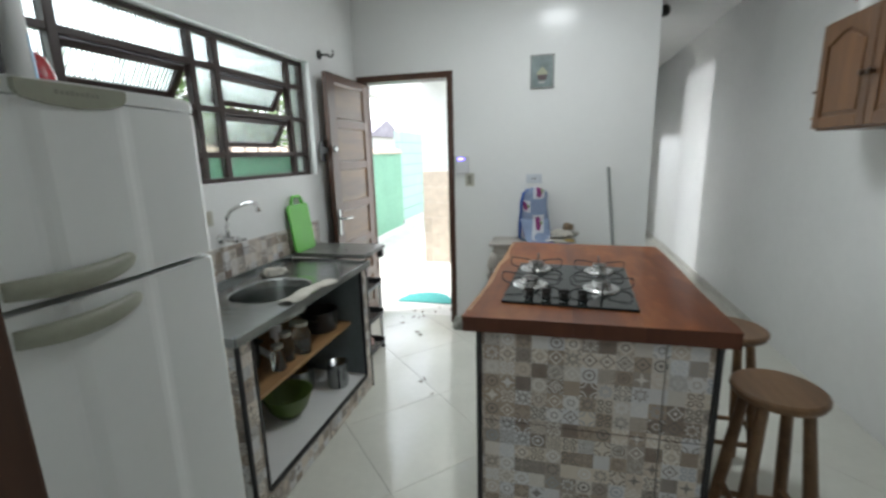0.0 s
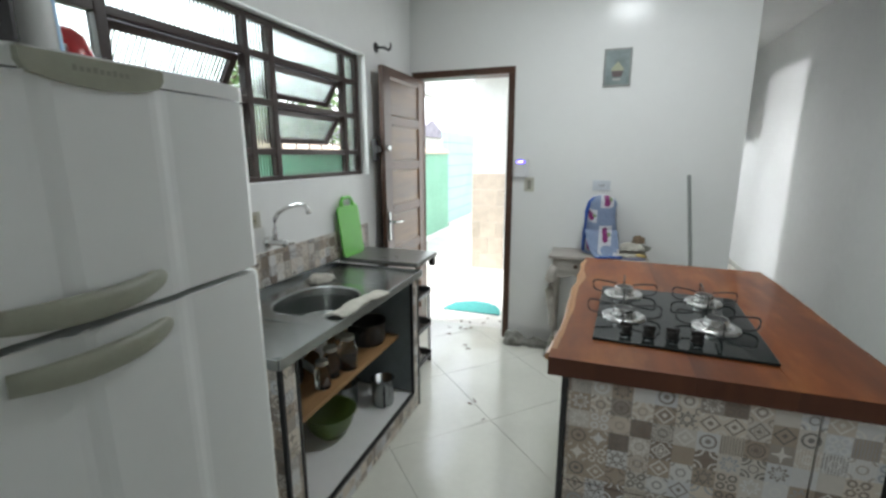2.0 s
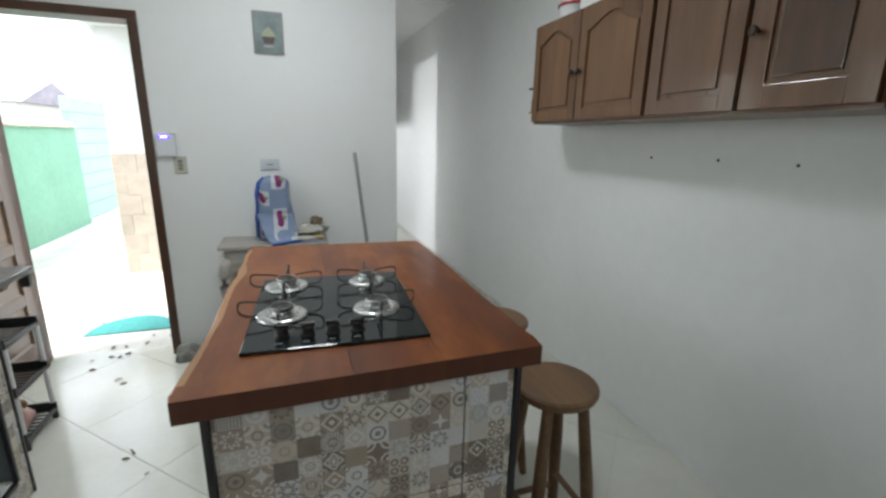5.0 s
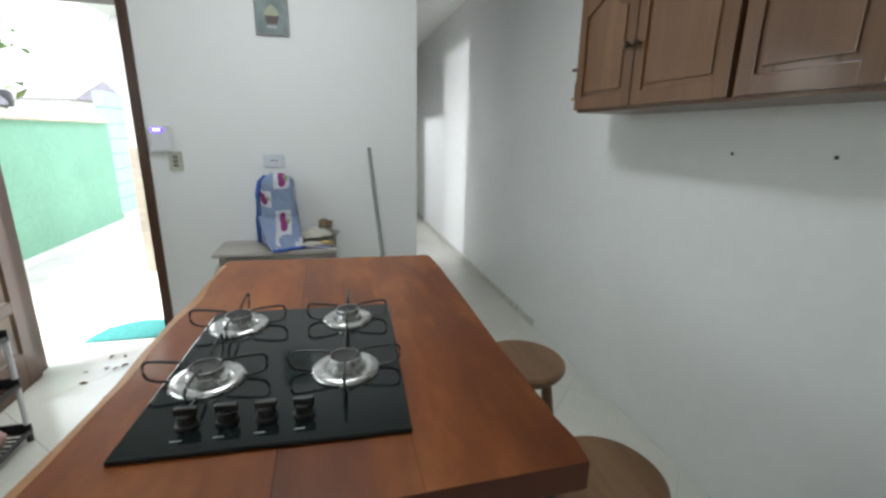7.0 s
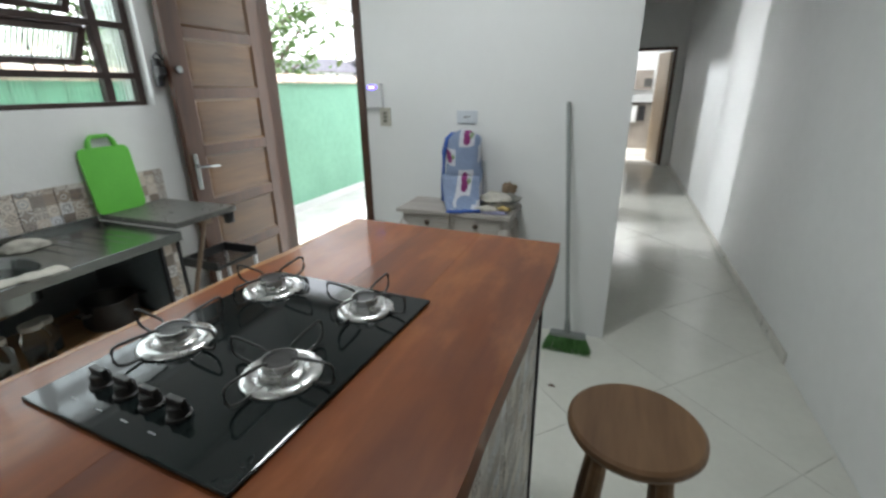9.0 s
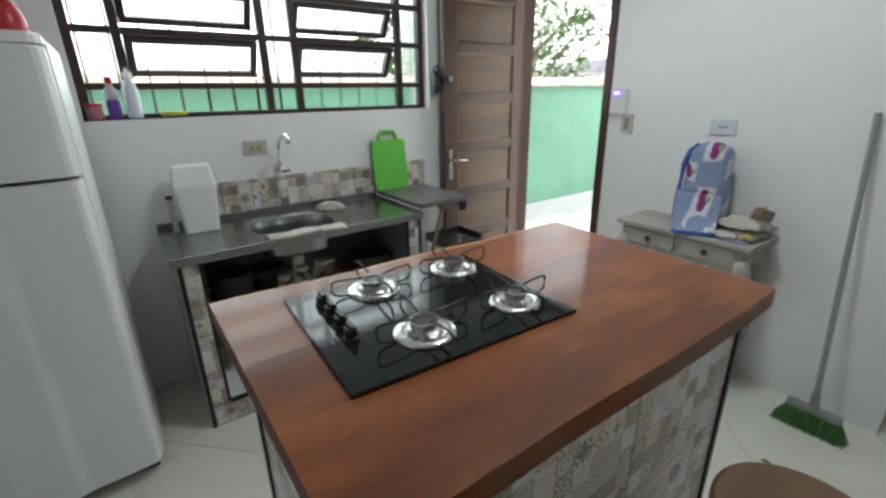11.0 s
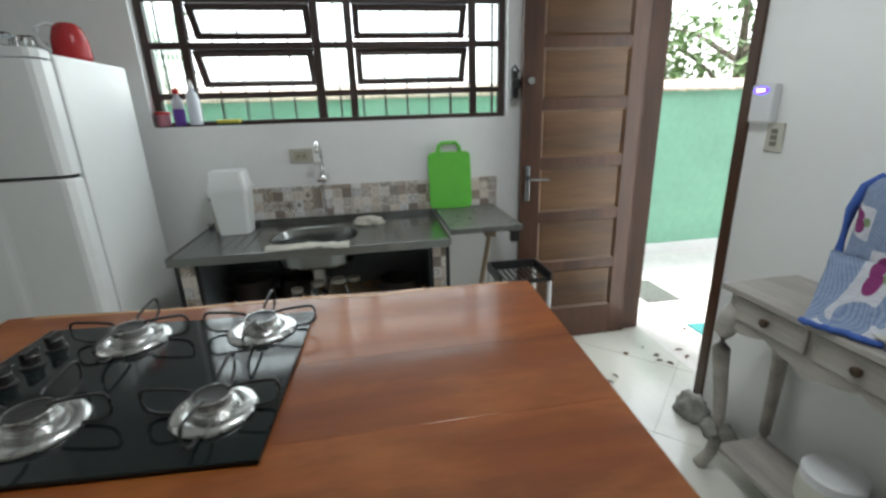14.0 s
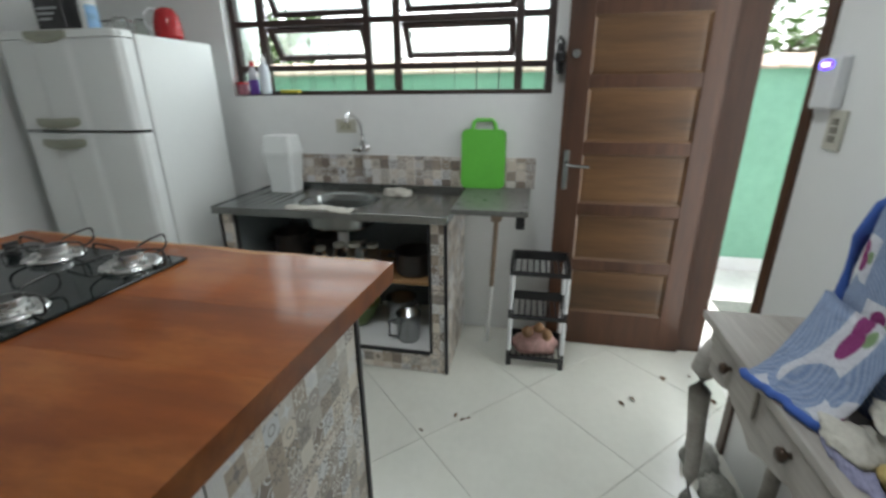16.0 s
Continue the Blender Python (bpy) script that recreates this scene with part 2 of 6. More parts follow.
M_DOOR = wood("dark_door_wood", (0.034, 0.0135, 0.007), (0.102, 0.042, 0.020), 0.42, axis=2, scale=0.6, coat=0.06)
M_PANEL = wood("door_panel_wood", (0.042, 0.018, 0.007), (0.150, 0.074, 0.027), 0.42, axis=1, scale=0.55, per_piece=0.25, coat=0.08)
M_FRAME = plain("dark_brown_window_paint", (0.040, 0.022, 0.018), 0.4, var=0.2, scale=9)
M_COUNTER = wood("varnished_red_wood", (0.086, 0.0195, 0.0035), (0.245, 0.065, 0.010), 0.5, axis=1, scale=0.3, bumps=0.02, per_piece=0.16, coat=0.32)
blotches(M_COUNTER, (0.40, 0.145, 0.034))
M_SHADED_END = wood("shaded_end_grain", (0.055, 0.014, 0.005), (0.13, 0.038, 0.013), 0.6, axis=2, scale=0.5, bumps=0.05)
M_COUNTER.node_tree.nodes["Principled BSDF"].inputs["Specular IOR Level"].default_value = 0.2
M_BARK = wood("pale_live_edge", (0.27, 0.115, 0.035), (0.50, 0.255, 0.10), 0.4, axis=1, scale=0.8)
M_PATCH = patchwork("patchwork_tile")
M_BLACKTRIM = plain("black_trim", (0.018, 0.018, 0.02), 0.35, var=0.2, scale=20)
M_CAB = wood("cabinet_oak", (0.095, 0.041, 0.016), (0.205, 0.102, 0.043), 0.34, axis=2, scale=0.5, per_piece=0.12, coat=0.2)
M_STOOL = wood("stool_wood", (0.085, 0.042, 0.019), (0.245, 0.140, 0.068), 0.42, axis=1, scale=0.55, per_piece=0.10)
M_WHITE = plain("fridge_enamel", (0.80, 0.825, 0.815), 0.30, var=0.012, scale=3, bumps=0.05, bscale=260, rvar=0.012)
M_STEEL = plain("brushed_steel", (0.34, 0.355, 0.35), 0.24, 1.0, var=0.03, scale=5, bumps=0.01, rvar=0.03)
M_CHROME = plain("chrome", (0.75, 0.75, 0.75), 0.12, 1.0, var=0.04, scale=14, bumps=0)
M_STONE = plain("grey_granite_shelf", (0.15, 0.15, 0.14), 0.3, var=0.3, scale=40)
M_HOBGLASS = plain("black_hob_glass", (0.010, 0.014, 0.014), 0.07, var=0.1, scale=5, bumps=0, rvar=0.02)
M_HOBGLASS.node_tree.nodes["Principled BSDF"].inputs["Specular IOR Level"].default_value = 0.3
M_ALU = plain("brushed_aluminium", (0.60, 0.60, 0.59), 0.27, 1.0, var=0.05, scale=20, bumps=0.02)
M_IRON = plain("black_wire_enamel", (0.02, 0.019, 0.018), 0.4, var=0.2, scale=30)
M_GREENWALL = plain("green_wall_paint", (0.22, 0.46, 0.33), 0.7, var=0.09, scale=1.6, bumps=0.4, bscale=40)
M_PALEGREEN = plain("pale_green_render", (0.40, 0.62, 0.56), 0.7, var=0.06, scale=2, bumps=0.3, bscale=40)
M_CONCRETE = plain("pale_yard_concrete", (0.68, 0.665, 0.63), 0.7, var=0.1, scale=3, bumps=0.3, bscale=30)
M_BEIGE = plain("beige_pillar_tile", (0.52, 0.44, 0.36), 0.4, var=0.12, scale=7, per_piece=0.12)
M_OUTWHITE = plain("outdoor_white_render", (0.74, 0.75, 0.74), 0.7, var=0.04, scale=2, bumps=0.3, bscale=50)
# dark colour carries the open cabinet's inner shade on its back and sides
M_INNER_SHADE = plain("cupboard_shaded_wall", (0.16, 0.19, 0.20), 0.6, var=0.1, scale=5)
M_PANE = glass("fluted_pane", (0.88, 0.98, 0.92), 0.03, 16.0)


# ---- building helpers ----
I4 = Matrix.Identity(4)
PLACED = {}


def thing(name, x, y, z, label, category, group="", kind="", rz=0.0):
    ob = new(name)
    ob.empty_display_size = 0.1
    ob.matrix_world = pose(x, y, z, 0, 0, rz)
    PLACED[ob.name] = pose(x, y, z, 0, 0, rz)
    return tagged(ob, label, category, group, kind)


def part(name, bm, material, parent=None, label="", smooth=False):
    """Links a bmesh, drawn in the world's own coordinates, as one mesh under a thing or part."""
    bmesh.ops.recalc_face_normals(bm, faces=bm.faces)
    me = bpy.data.meshes.new(name)
    bm.to_mesh(me)
    bm.free()
    me.materials.append(material)
    if smooth:
        for p in me.polygons:
            p.use_smooth = True
    ob = new(name, me)
    if parent:
        ob.parent = parent
        ob.matrix_parent_inverse = PLACED.get(parent.name, I4).inverted()
    if label:
        ob["label"] = label
    return ob


def solid(name, bm, material, label="", category="", group="", kind="", smooth=False):
    return tagged(part(name, bm, material, None, "", smooth), label, category, group, kind)


def box(bm, x0, x1, y0, y1, z0, z1, bev=0.0, m=None, seg=2):
    made = bmesh.ops.create_cube(bm, size=1.0)["verts"]
    for v in made:
        v.co = Vector((x0 + (v.co.x + 0.5) * (x1 - x0), y0 + (v.co.y + 0.5) * (y1 - y0), z0 + (v.co.z + 0.5) * (z1 - z0)))
    if bev:
        es = list({e for v in made for e in v.link_edges})
        got = bmesh.ops.bevel(bm, geom=es, offset=bev, segments=seg, affect="EDGES", profile=0.6)
        made = list({v for f in got["faces"] for v in f.verts} | {v for v in made if v.is_valid})
    if m is not None:
        bmesh.ops.transform(bm, matrix=m, verts=made)
    return bm


def B(*a, **k):
    return box(bmesh.new(), *a, **k)


def rod(bm, p0, p1, r0, r1=None, seg=12):
    p0, p1 = Vector(p0), Vector(p1)
    r1 = r0 if r1 is None else r1
    d = p1 - p0
    m = Matrix.Translation((p0 + p1) / 2) @ d.to_track_quat("Z", "Y").to_matrix().to_4x4()
    bmesh.ops.create_cone(bm, cap_ends=True, segments=seg, radius1=r0, radius2=r1, depth=d.length, matrix=m)
    return bm


def tube(bm, pts, r, seg=8, closed=False):
    """A round bar bent through the points."""
    pts = [Vector(p) for p in pts]
    rings = []
    n = len(pts)
    up = Vector((0, 0, 1))
    for i, p in enumerate(pts):
        a = pts[(i - 1) % n] if (closed or i) else p
        c = pts[(i + 1) % n] if (closed or i < n - 1) else p
        d = (c - a).normalized()
        s = d.cross(up)
        if s.length < 0.05:
            s = d.cross(Vector((1, 0, 0)))
        s.normalize()
        u = s.cross(d)
        rr = r[i] if isinstance(r, (list, tuple)) else r
        rings.append([bm.verts.new(p + rr * (math.cos(k * 2 * math.pi / seg) * s + math.sin(k * 2 * math.pi / seg) * u)) for k in range(seg)])
    for i in range(n if closed else n - 1):
        a, c = rings[i], rings[(i + 1) % n]
        for k in range(seg):
            bm.faces.new((a[k], a[(k + 1) % seg], c[(k + 1) % seg], c[k]))
    if not closed:
        bm.faces.new(rings[0])
        bm.faces.new(rings[-1][::-1])
    return bm


def lathe(bm, profile, x=0.0, y=0.0, z=0.0, seg=24, m=None, squash=1.0):
    """A turned shape: (radius, height) from bottom to top."""
    made, rings = [], []
    for r, h in profile:
        ring = [bm.verts.new((x + max(r, 1e-4) * math.cos(k * 2 * math.pi / seg), y + squash * max(r, 1e-4) * math.sin(k * 2 * math.pi / seg), z + h)) for k in range(seg)]
        rings.append(ring)
        made += ring
    for a, c in zip(rings, rings[1:]):
        for k in range(seg):
            bm.faces.new((a[k], a[(k + 1) % seg], c[(k + 1) % seg], c[k]))
    bm.faces.new(rings[0][::-1])
    bm.faces.new(rings[-1])
    if m is not None:
        bmesh.ops.transform(bm, matrix=m, verts=made)
    return bm


def prism(bm, pts, z0, z1, m=None, bev=0.0):
    """A flat outline with thickness."""
    lo = [bm.verts.new((x, y, z0)) for x, y in pts]
    hi = [bm.verts.new((x, y, z1)) for x, y in pts]
    bm.faces.new(lo[::-1])
    top = bm.faces.new(hi)
    for i in range(len(pts)):
        j = (i + 1) % len(pts)
        bm.faces.new((lo[i], lo[j], hi[j], hi[i]))
    made = lo + hi
    if bev:
        got = bmesh.ops.bevel(bm, geom=list(top.edges), offset=bev, segments=2, affect="EDGES", profile=0.6)
        made = [v for v in bm.verts if v.is_valid] if m is None else list({v for v in made if v.is_valid} | {v for f in got["faces"] for v in f.verts})
    if m is not None:
        bmesh.ops.transform(bm, matrix=m, verts=made)
    return bm


def wall_with_holes(name, axis, at, thick, a0, a1, z0, z1, holes, material, label):
    """A wall in the plane x or y = at, thickened away, cut by openings (a0, a1, z0, z1), as joined blocks."""
    bm = bmesh.new()
    cuts = sorted({a0, a1, *[h[0] for h in holes], *[h[1] for h in holes]})
    for p, q in zip(cuts, cuts[1:]):
        zs = [z0]
        for h in sorted(holes, key=lambda h: h[2]):
            if h[0] <= p and q <= h[1]:
                zs += [h[2], h[3]]
        zs.append(z1)
        for lo, hi in zip(zs[::2], zs[1::2]):
            if hi - lo < 1e-4:
                continue
            if axis == "x":
                box(bm, min(at, at + thick), max(at, at + thick), p, q, lo, hi)
            else:
                box(bm, p, q, min(at, at + thick), max(at, at + thick), lo, hi)
    bmesh.ops.remove_doubles(bm, verts=bm.verts, dist=1e-4)
    inner = [f for f in bm.faces if any(g is not f and (g.calc_center_median() - f.calc_center_median()).length < 1e-4 for e in f.edges for g in e.link_faces)]
    bmesh.ops.delete(bm, geom=inner, context="FACES")
    return solid(name, bm, material, label, "wall", kind="structure")


# ---- the rooms ----
WX, WY, EX, HX, CZ = -1.57, 3.69, 1.72, 0.79, 2.80
WIN = (1.142, 2.947, 1.37, 2.13)
wall_with_holes("wall_west", "x", WX, -0.18, 0.2, WY + 0.15, 0.0, CZ, [WIN], M_WALL, "white painted wall above the sink with a window opening")
wall_with_holes("wall_north", "y", WY, 0.15, WX, HX, 0.0, CZ, [(-1.555, -0.725, 0.0, 2.14)], M_GLAZE, "glossy white kitchen wall with a doorway")
wall_with_holes("wall_east", "x", EX, 0.15, -2.6, 10.6, 0.0, CZ, [], M_WALL, "long white painted wall running into the hall")
wall_with_holes("wall_south", "y", 0.155, 0.15, WX, EX, 0.0, CZ, [(-0.42, 0.55, 0.0, 2.12)], M_WALL, "white wall with the doorway behind the fridge")
wall_with_holes("wall_hall_west", "x", HX, -0.15, WY + 0.15, 10.6, 0.0, CZ, [(5.5, 6.23, 0.0, 2.1), (7.0, 7.68, 0.0, 2.1)], M_WALL, "white hall wall with two doorways")
wall_with_holes("wall_hall_end", "y", 10.6, 0.12, -0.4, 2.4, 0.0, CZ, [(0.86, 1.58, 0.0, 2.08)], M_WALL, "white wall at the end of the hall with a doorway")
bm = bmesh.new()
box(bm, -2.2, 2.6, -2.6, WY + 0.15, CZ, CZ + 0.15)
box(bm, HX - 0.15, 2.6, WY + 0.15, 13.2, CZ, CZ + 0.15)
box(bm, -1.2, HX - 0.15, 6.55, 8.6, CZ, CZ + 0.15)
solid("ceiling", bm, M_CEIL, "plain white ceiling over kitchen and hall", "ceiling", kind="structure")
# the room behind the first doorway, a side room and the bathroom beyond the hall
wall_with_holes("wall_back_room_south", "y", -2.6, -0.15, -2.2, 2.6, 0, CZ, [], M_WALL, "white wall of the room behind")
wall_with_holes("wall_back_room_west", "x", -2.2, -0.15, -2.6, 0.2, 0, CZ, [], M_WALL, "white wall of the room behind")
wall_with_holes("wall_side_room_west", "x", -1.2, -0.1, 6.45, 8.6, 0, CZ, [], M_WALL, "white wall of the side room")
wall_with_holes("wall_side_room_south", "y", 6.45, 0.1, -1.2, HX - 0.15, 0, CZ, [], M_OUTWHITE, "white wall between porch and side room")
wall_with_holes("wall_side_room_north", "y", 8.6, 0.1, -1.2, HX - 0.15, 0, CZ, [], M_WALL, "white wall of the side room")
wall_with_holes("wall_bathroom_north", "y", 13.1, 0.1, -0.4, 2.5, 0, CZ, [], M_WALL, "white bathroom wall")
wall_with_holes("wall_bathroom_east", "x", 2.4, 0.1, 10.72, 13.2, 0, CZ, [], M_WALL, "white bathroom wall")
wall_with_holes("wall_bathroom_west", "x", -0.4, -0.1, 10.72, 13.2, 0, CZ, [], M_WALL, "white bathroom wall")

solid("baseboard", B(EX - 0.012, EX - 0.001, 3.735, 10.59, 0.006, 0.075, bev=0.003), M_BASE, "grey stone skirting along the hall wall", "skirting", kind="structure")

# ---- window ----
win = thing("window_1", -1.64, 2.04, 1.375, "dark brown kitchen window with fluted glass and tilted-open sashes", "window", kind="structure")
Y0, Y1, Z0, Z1 = WIN
XF0, XF1 = -1.665, -1.625
bm = bmesh.new()
for y in (Y0 + 0.018, Y1 - 0.018):
    box(bm, XF0, XF1, y - 0.018, y + 0.018, Z0, Z1, bev=0.004)
for z in (Z0 + 0.012, Z1 - 0.016):
    box(bm, XF0, XF1, Y0 + 0.036, Y1 - 0.036, z - 0.012, z + 0.012, bev=0.003)
part("window_frame", bm, M_FRAME, win)
COLS = (1.333, 1.958, 2.122, 2.768)
ROWZ = (1.515, 1.747, 1.957)
for y in COLS:
    part("mullion", B(XF0 + 0.002, XF1 + 0.004, y - 0.019, y + 0.019, Z0 + 0.024, Z1 - 0.028, bev=0.004), M_FRAME, win)
edges = (Y0 + 0.036, *COLS, Y1 - 0.036)
rows = (Z0 + 0.024, *ROWZ, Z1 - 0.028)
for i, (a, c) in enumerate(zip(edges, edges[1:])):
    p, q = a + (0.019 if i else 0), c - (0.019 if i < 4 else 0)
    wide = i in (1, 3)
    for z in ROWZ:
        part("glazing_bar", B(XF0 + 0.004, XF1 + 0.002, p, q, z - 0.015, z + 0.015, bev=0.003), M_FRAME, win)
    for k, (lo, hi) in enumerate(zip(rows, rows[1:])):
        lo, hi = lo + (0.015 if k else 0), hi - (0.015 if k < 3 else 0)
        if wide and k in (1, 2):
            m = Matrix.Translation((XF0 + 0.01, 0, hi - 0.004)) @ pose(0, 0, 0, 0, 33, 0) @ Matrix.Translation((-XF0 - 0.01, 0, -hi + 0.004))
            bm = bmesh.new()
            for y in (p + 0.021, q - 0.021):
                box(bm, XF0 - 0.006, XF0 + 0.022, y - 0.017, y + 0.017, lo + 0.004, hi - 0.004, bev=0.003, m=m)
            for z in (lo + 0.019, hi - 0.019):
                box(bm, XF0 - 0.004, XF0 + 0.020, p + 0.038, q - 0.038, z - 0.015, z + 0.015, bev=0.003, m=m)
            sash = part("sash", bm, M_FRAME, win)
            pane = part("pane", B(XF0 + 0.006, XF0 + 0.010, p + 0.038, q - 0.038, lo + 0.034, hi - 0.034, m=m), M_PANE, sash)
            bm = bmesh.new()
            for y in (p + 0.006, q - 0.006):
                rod(bm, (XF0 + 0.02, y, lo + 0.02), (XF0 - 0.075, y, lo + 0.05), 0.004, seg=8)
            part("stay_arm", bm, M_FRAME, sash)
        else:
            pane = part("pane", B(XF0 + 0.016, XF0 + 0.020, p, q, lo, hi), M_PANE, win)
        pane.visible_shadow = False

# ---- kitchen door ----
frame_ob = thing("door_frame", -1.14, WY + 0.08, 0, "dark stained wooden frame of the kitchen doorway", "door frame", kind="structure")
part("jamb", B(-0.775, -0.725, WY - 0.012, WY + 0.152, 0.003, 2.09, bev=0.004), M_DOOR, frame_ob)
part("jamb", B(-1.555, -1.508, WY - 0.012, WY + 0.152, 0.003, 2.09, bev=0.004), M_DOOR, frame_ob)
part("head", B(-1.555, -0.725, WY - 0.012, WY + 0.152, 2.09, 2.14, bev=0.004), M_DOOR, frame_ob)


def panelled_leaf(ob, x0, x1, y0, y1, z0, z1, n, body_mat, panel_mat, stile=0.10, rail=0.075, bottom=0.12, top=0.10):
    """Stiles, rails and raised fields between them; the leaf lies along y."""
    for a, c in ((y0, y0 + stile), (y1 - stile, y1)):
        part("stile", B(x0, x1, a, c, z0, z1, bev=0.003), body_mat, ob)
    ph = (z1 - z0 - bottom - top - (n - 1) * rail) / n
    z = z0
    cuts = []
    for k in range(n + 1):
        h = bottom if k == 0 else top if k == n else rail
        part("rail", B(x0, x1, y0 + stile, y1 - stile, z, z + h, bev=0.003), body_mat, ob)
        z += h
        if k < n:
            cuts.append((z, z + ph))
            z += ph
    t = x1 - x0
    for lo, hi in cuts:
        bm = bmesh.new()
        a, c = y0 + stile, y1 - stile
        for side, s in ((x0, 1), (x1, -1)):
            o = [bm.verts.new((side + s * 0.0015, yy, zz)) for yy, zz in ((a, lo), (c, lo), (c, hi), (a, hi))]
            g = 0.013
            i1 = [bm.verts.new((side + s * 0.012, yy, zz)) for yy, zz in ((a + g, lo + g), (c - g, lo + g), (c - g, hi - g), (a + g, hi - g))]
            g = 0.03
            i2 = [bm.verts.new((side + s * 0.0105, yy, zz)) for yy, zz in ((a + g, lo + g), (c - g, lo + g), (c - g, hi - g), (a + g, hi - g))]
            for r0, r1 in ((o, i1), (i1, i2)):
                for k in range(4):
                    bm.faces.new((r0[k], r0[(k + 1) % 4], r1[(k + 1) % 4], r1[k]))
            bm.faces.new(i2)
        part("panel", bm, panel_mat, ob)


leaf = thing("door_1", -1.485, 3.68, 0, "dark brown six-panel wooden door standing open against the window wall", "door", kind="structure")
panelled_leaf(leaf, -1.506, -1.470, 3.0, 3.715, 0.012, 2.075, 6, M_DOOR, M_PANEL, stile=0.112, rail=0.058, bottom=0.20, top=0.06)
plate = part("lock_plate", B(-1.470, -1.462, 3.021, 3.051, 0.905, 1.105, bev=0.004), M_STEEL, leaf)
bm = bmesh.new()
rod(bm, (-1.464, 3.036, 1.035), (-1.42, 3.036, 1.035), 0.009)
tube(bm, [(-1.424, 3.036, 1.035), (-1.416, 3.044, 1.035), (-1.414, 3.079, 1.033), (-1.416, 3.144, 1.028)], 0.008)
part("door_handle", bm, M_STEEL, plate)
bm = bmesh.new()
rod(bm, (-1.470, 3.041, 1.545), (-1.452, 3.041, 1.545), 0.021, 0.019, 16)
part("deadbolt", bm, M_STEEL, leaf)
bm = bmesh.new()
box(bm, -1.545, -1.512, 2.952, 2.99, 1.46, 1.60, bev=0.012)
box(bm, -1.53, -1.49, 2.945, 2.997, 1.51, 1.56, bev=0.01)
tube(bm, [(-1.5, 2.99, 1.59), (-1.505, 2.965, 1.625), (-1.53, 2.955, 1.60)], 0.006)
part("security_latch", bm, M_BLACKTRIM, leaf, "black metal security latch")
# the curtain rod bracket high on the window wall
rb = thing("curtain_bracket", WX, 3.10, 2.2, "small dark metal curtain rod bracket on the wall", "bracket")
bm = bmesh.new()
lathe(bm, [(0.032, 0), (0.032, 0.006), (0.02, 0.012)], m=pose(WX + 0.001, 3.10, 2.205, 0, 90, 0), seg=16)
part("plate", bm, M_IRON, rb)
bm = bmesh.new()
tube(bm, [(WX + 0.006, 3.10, 2.205), (WX + 0.07, 3.10, 2.20), (WX + 0.085, 3.10, 2.185), (WX + 0.10, 3.10, 2.185), (WX + 0.112, 3.10, 2.2), (WX + 0.112, 3.10, 2.225)], 0.008)
part("hook", bm, M_IRON, rb)

# the frame of the doorway at the start
fr2 = thing("door_frame_2", 0.1, 0.25, 0, "dark wooden frame of the doorway beside the fridge", "door frame", kind="structure")
part("jamb", B(-0.42, -0.377, 0.148, 0.315, 0.006, 2.06, bev=0.004), M_DOOR, fr2)
part("jamb", B(0.50, 0.55, 0.148, 0.315, 0.006, 2.06, bev=0.004), M_DOOR, fr2)
part("head", B(-0.42, 0.55, 0.148, 0.315, 2.06, 2.12, bev=0.004), M_DOOR, fr2)

# ---- kitchen island ----
isl = thing("kitchen_island", 0.23, 1.9, 0, "island counter clad in patchwork tiles with a varnished red wood top", "kitchen island")
IX0, IX1, IY0, IY1, IZ = -0.14, 0.575, 1.40, 2.43, 0.937
part("body", B(IX0 + 0.012, IX1 - 0.012, IY0 + 0.012, IY1 - 0.012, 0.006, IZ), M_GROUT, isl)
for x in (IX0, IX1):
    for y in (IY0, IY1):
        part("corner_trim", B(x - 0.008, x + 0.008, y - 0.008, y + 0.008, 0.006, IZ, bev=0.002), M_BLACKTRIM, isl)
J = 0.0022


def clad(ob, x0, x1, y0, y1, cuts_a, zs, face):
    """Tiles on one face of a block; face is the side it looks to."""
    for a, c in zip(cuts_a, cuts_a[1:]):
        for lo, hi in zip(zs, zs[1:]):
            a_, c_, lo_, hi_ = a + J, c - J, lo + J, hi - J
            if face == "-y":
                b_ = B(a_, c_, y0, y0 + 0.0115, lo_, hi_, bev=0.0012, seg=1)
            elif face == "+y":
                b_ = B(a_, c_, y1 - 0.0115, y1, lo_, hi_, bev=0.0012, seg=1)
            elif face == "+x":
                b_ = B(x1 - 0.0115, x1, a_, c_, lo_, hi_, bev=0.0012, seg=1)
            else:
                b_ = B(x0, x0 + 0.0115, a_, c_, lo_, hi_, bev=0.0012, seg=1)
            part("tile", b_, M_PATCH, ob)


zs_i = [0.006, 0.06, 0.592, IZ]
clad(isl, IX0, IX1, IY0, IY1, [IX0 + 0.008, 0.432, IX1 - 0.008], zs_i, "-y")
clad(isl, IX0, IX1, IY0, IY1, [IX0 + 0.008, 0.432, IX1 - 0.008], zs_i, "+y")
clad(isl, IX0, IX1, IY0, IY1, [IY0 + 0.008, 1.99, IY1 - 0.008], zs_i, "+x")
clad(isl, IX0, IX1, IY0, IY1, [IY0 + 0.008, 1.99, IY1 - 0.008], zs_i, "-x")
# three boards with live outer edges
top = thing("wooden_worktop", 0.23, 1.9, IZ, "thick varnished reddish wood slab with uneven live edges", "worktop")


def wavy(x, y0, y1, n, amp, seed, flip=1):
    pts = []
    for k in range(n + 1):
        f = k / n
        pts.append((x + amp * noise.noise((f * 3.1, seed, 0.3)) + 0.3 * amp * noise.noise((f * 11, seed, 2.3)), y0 + f * (y1 - y0)))
    return pts[::flip]


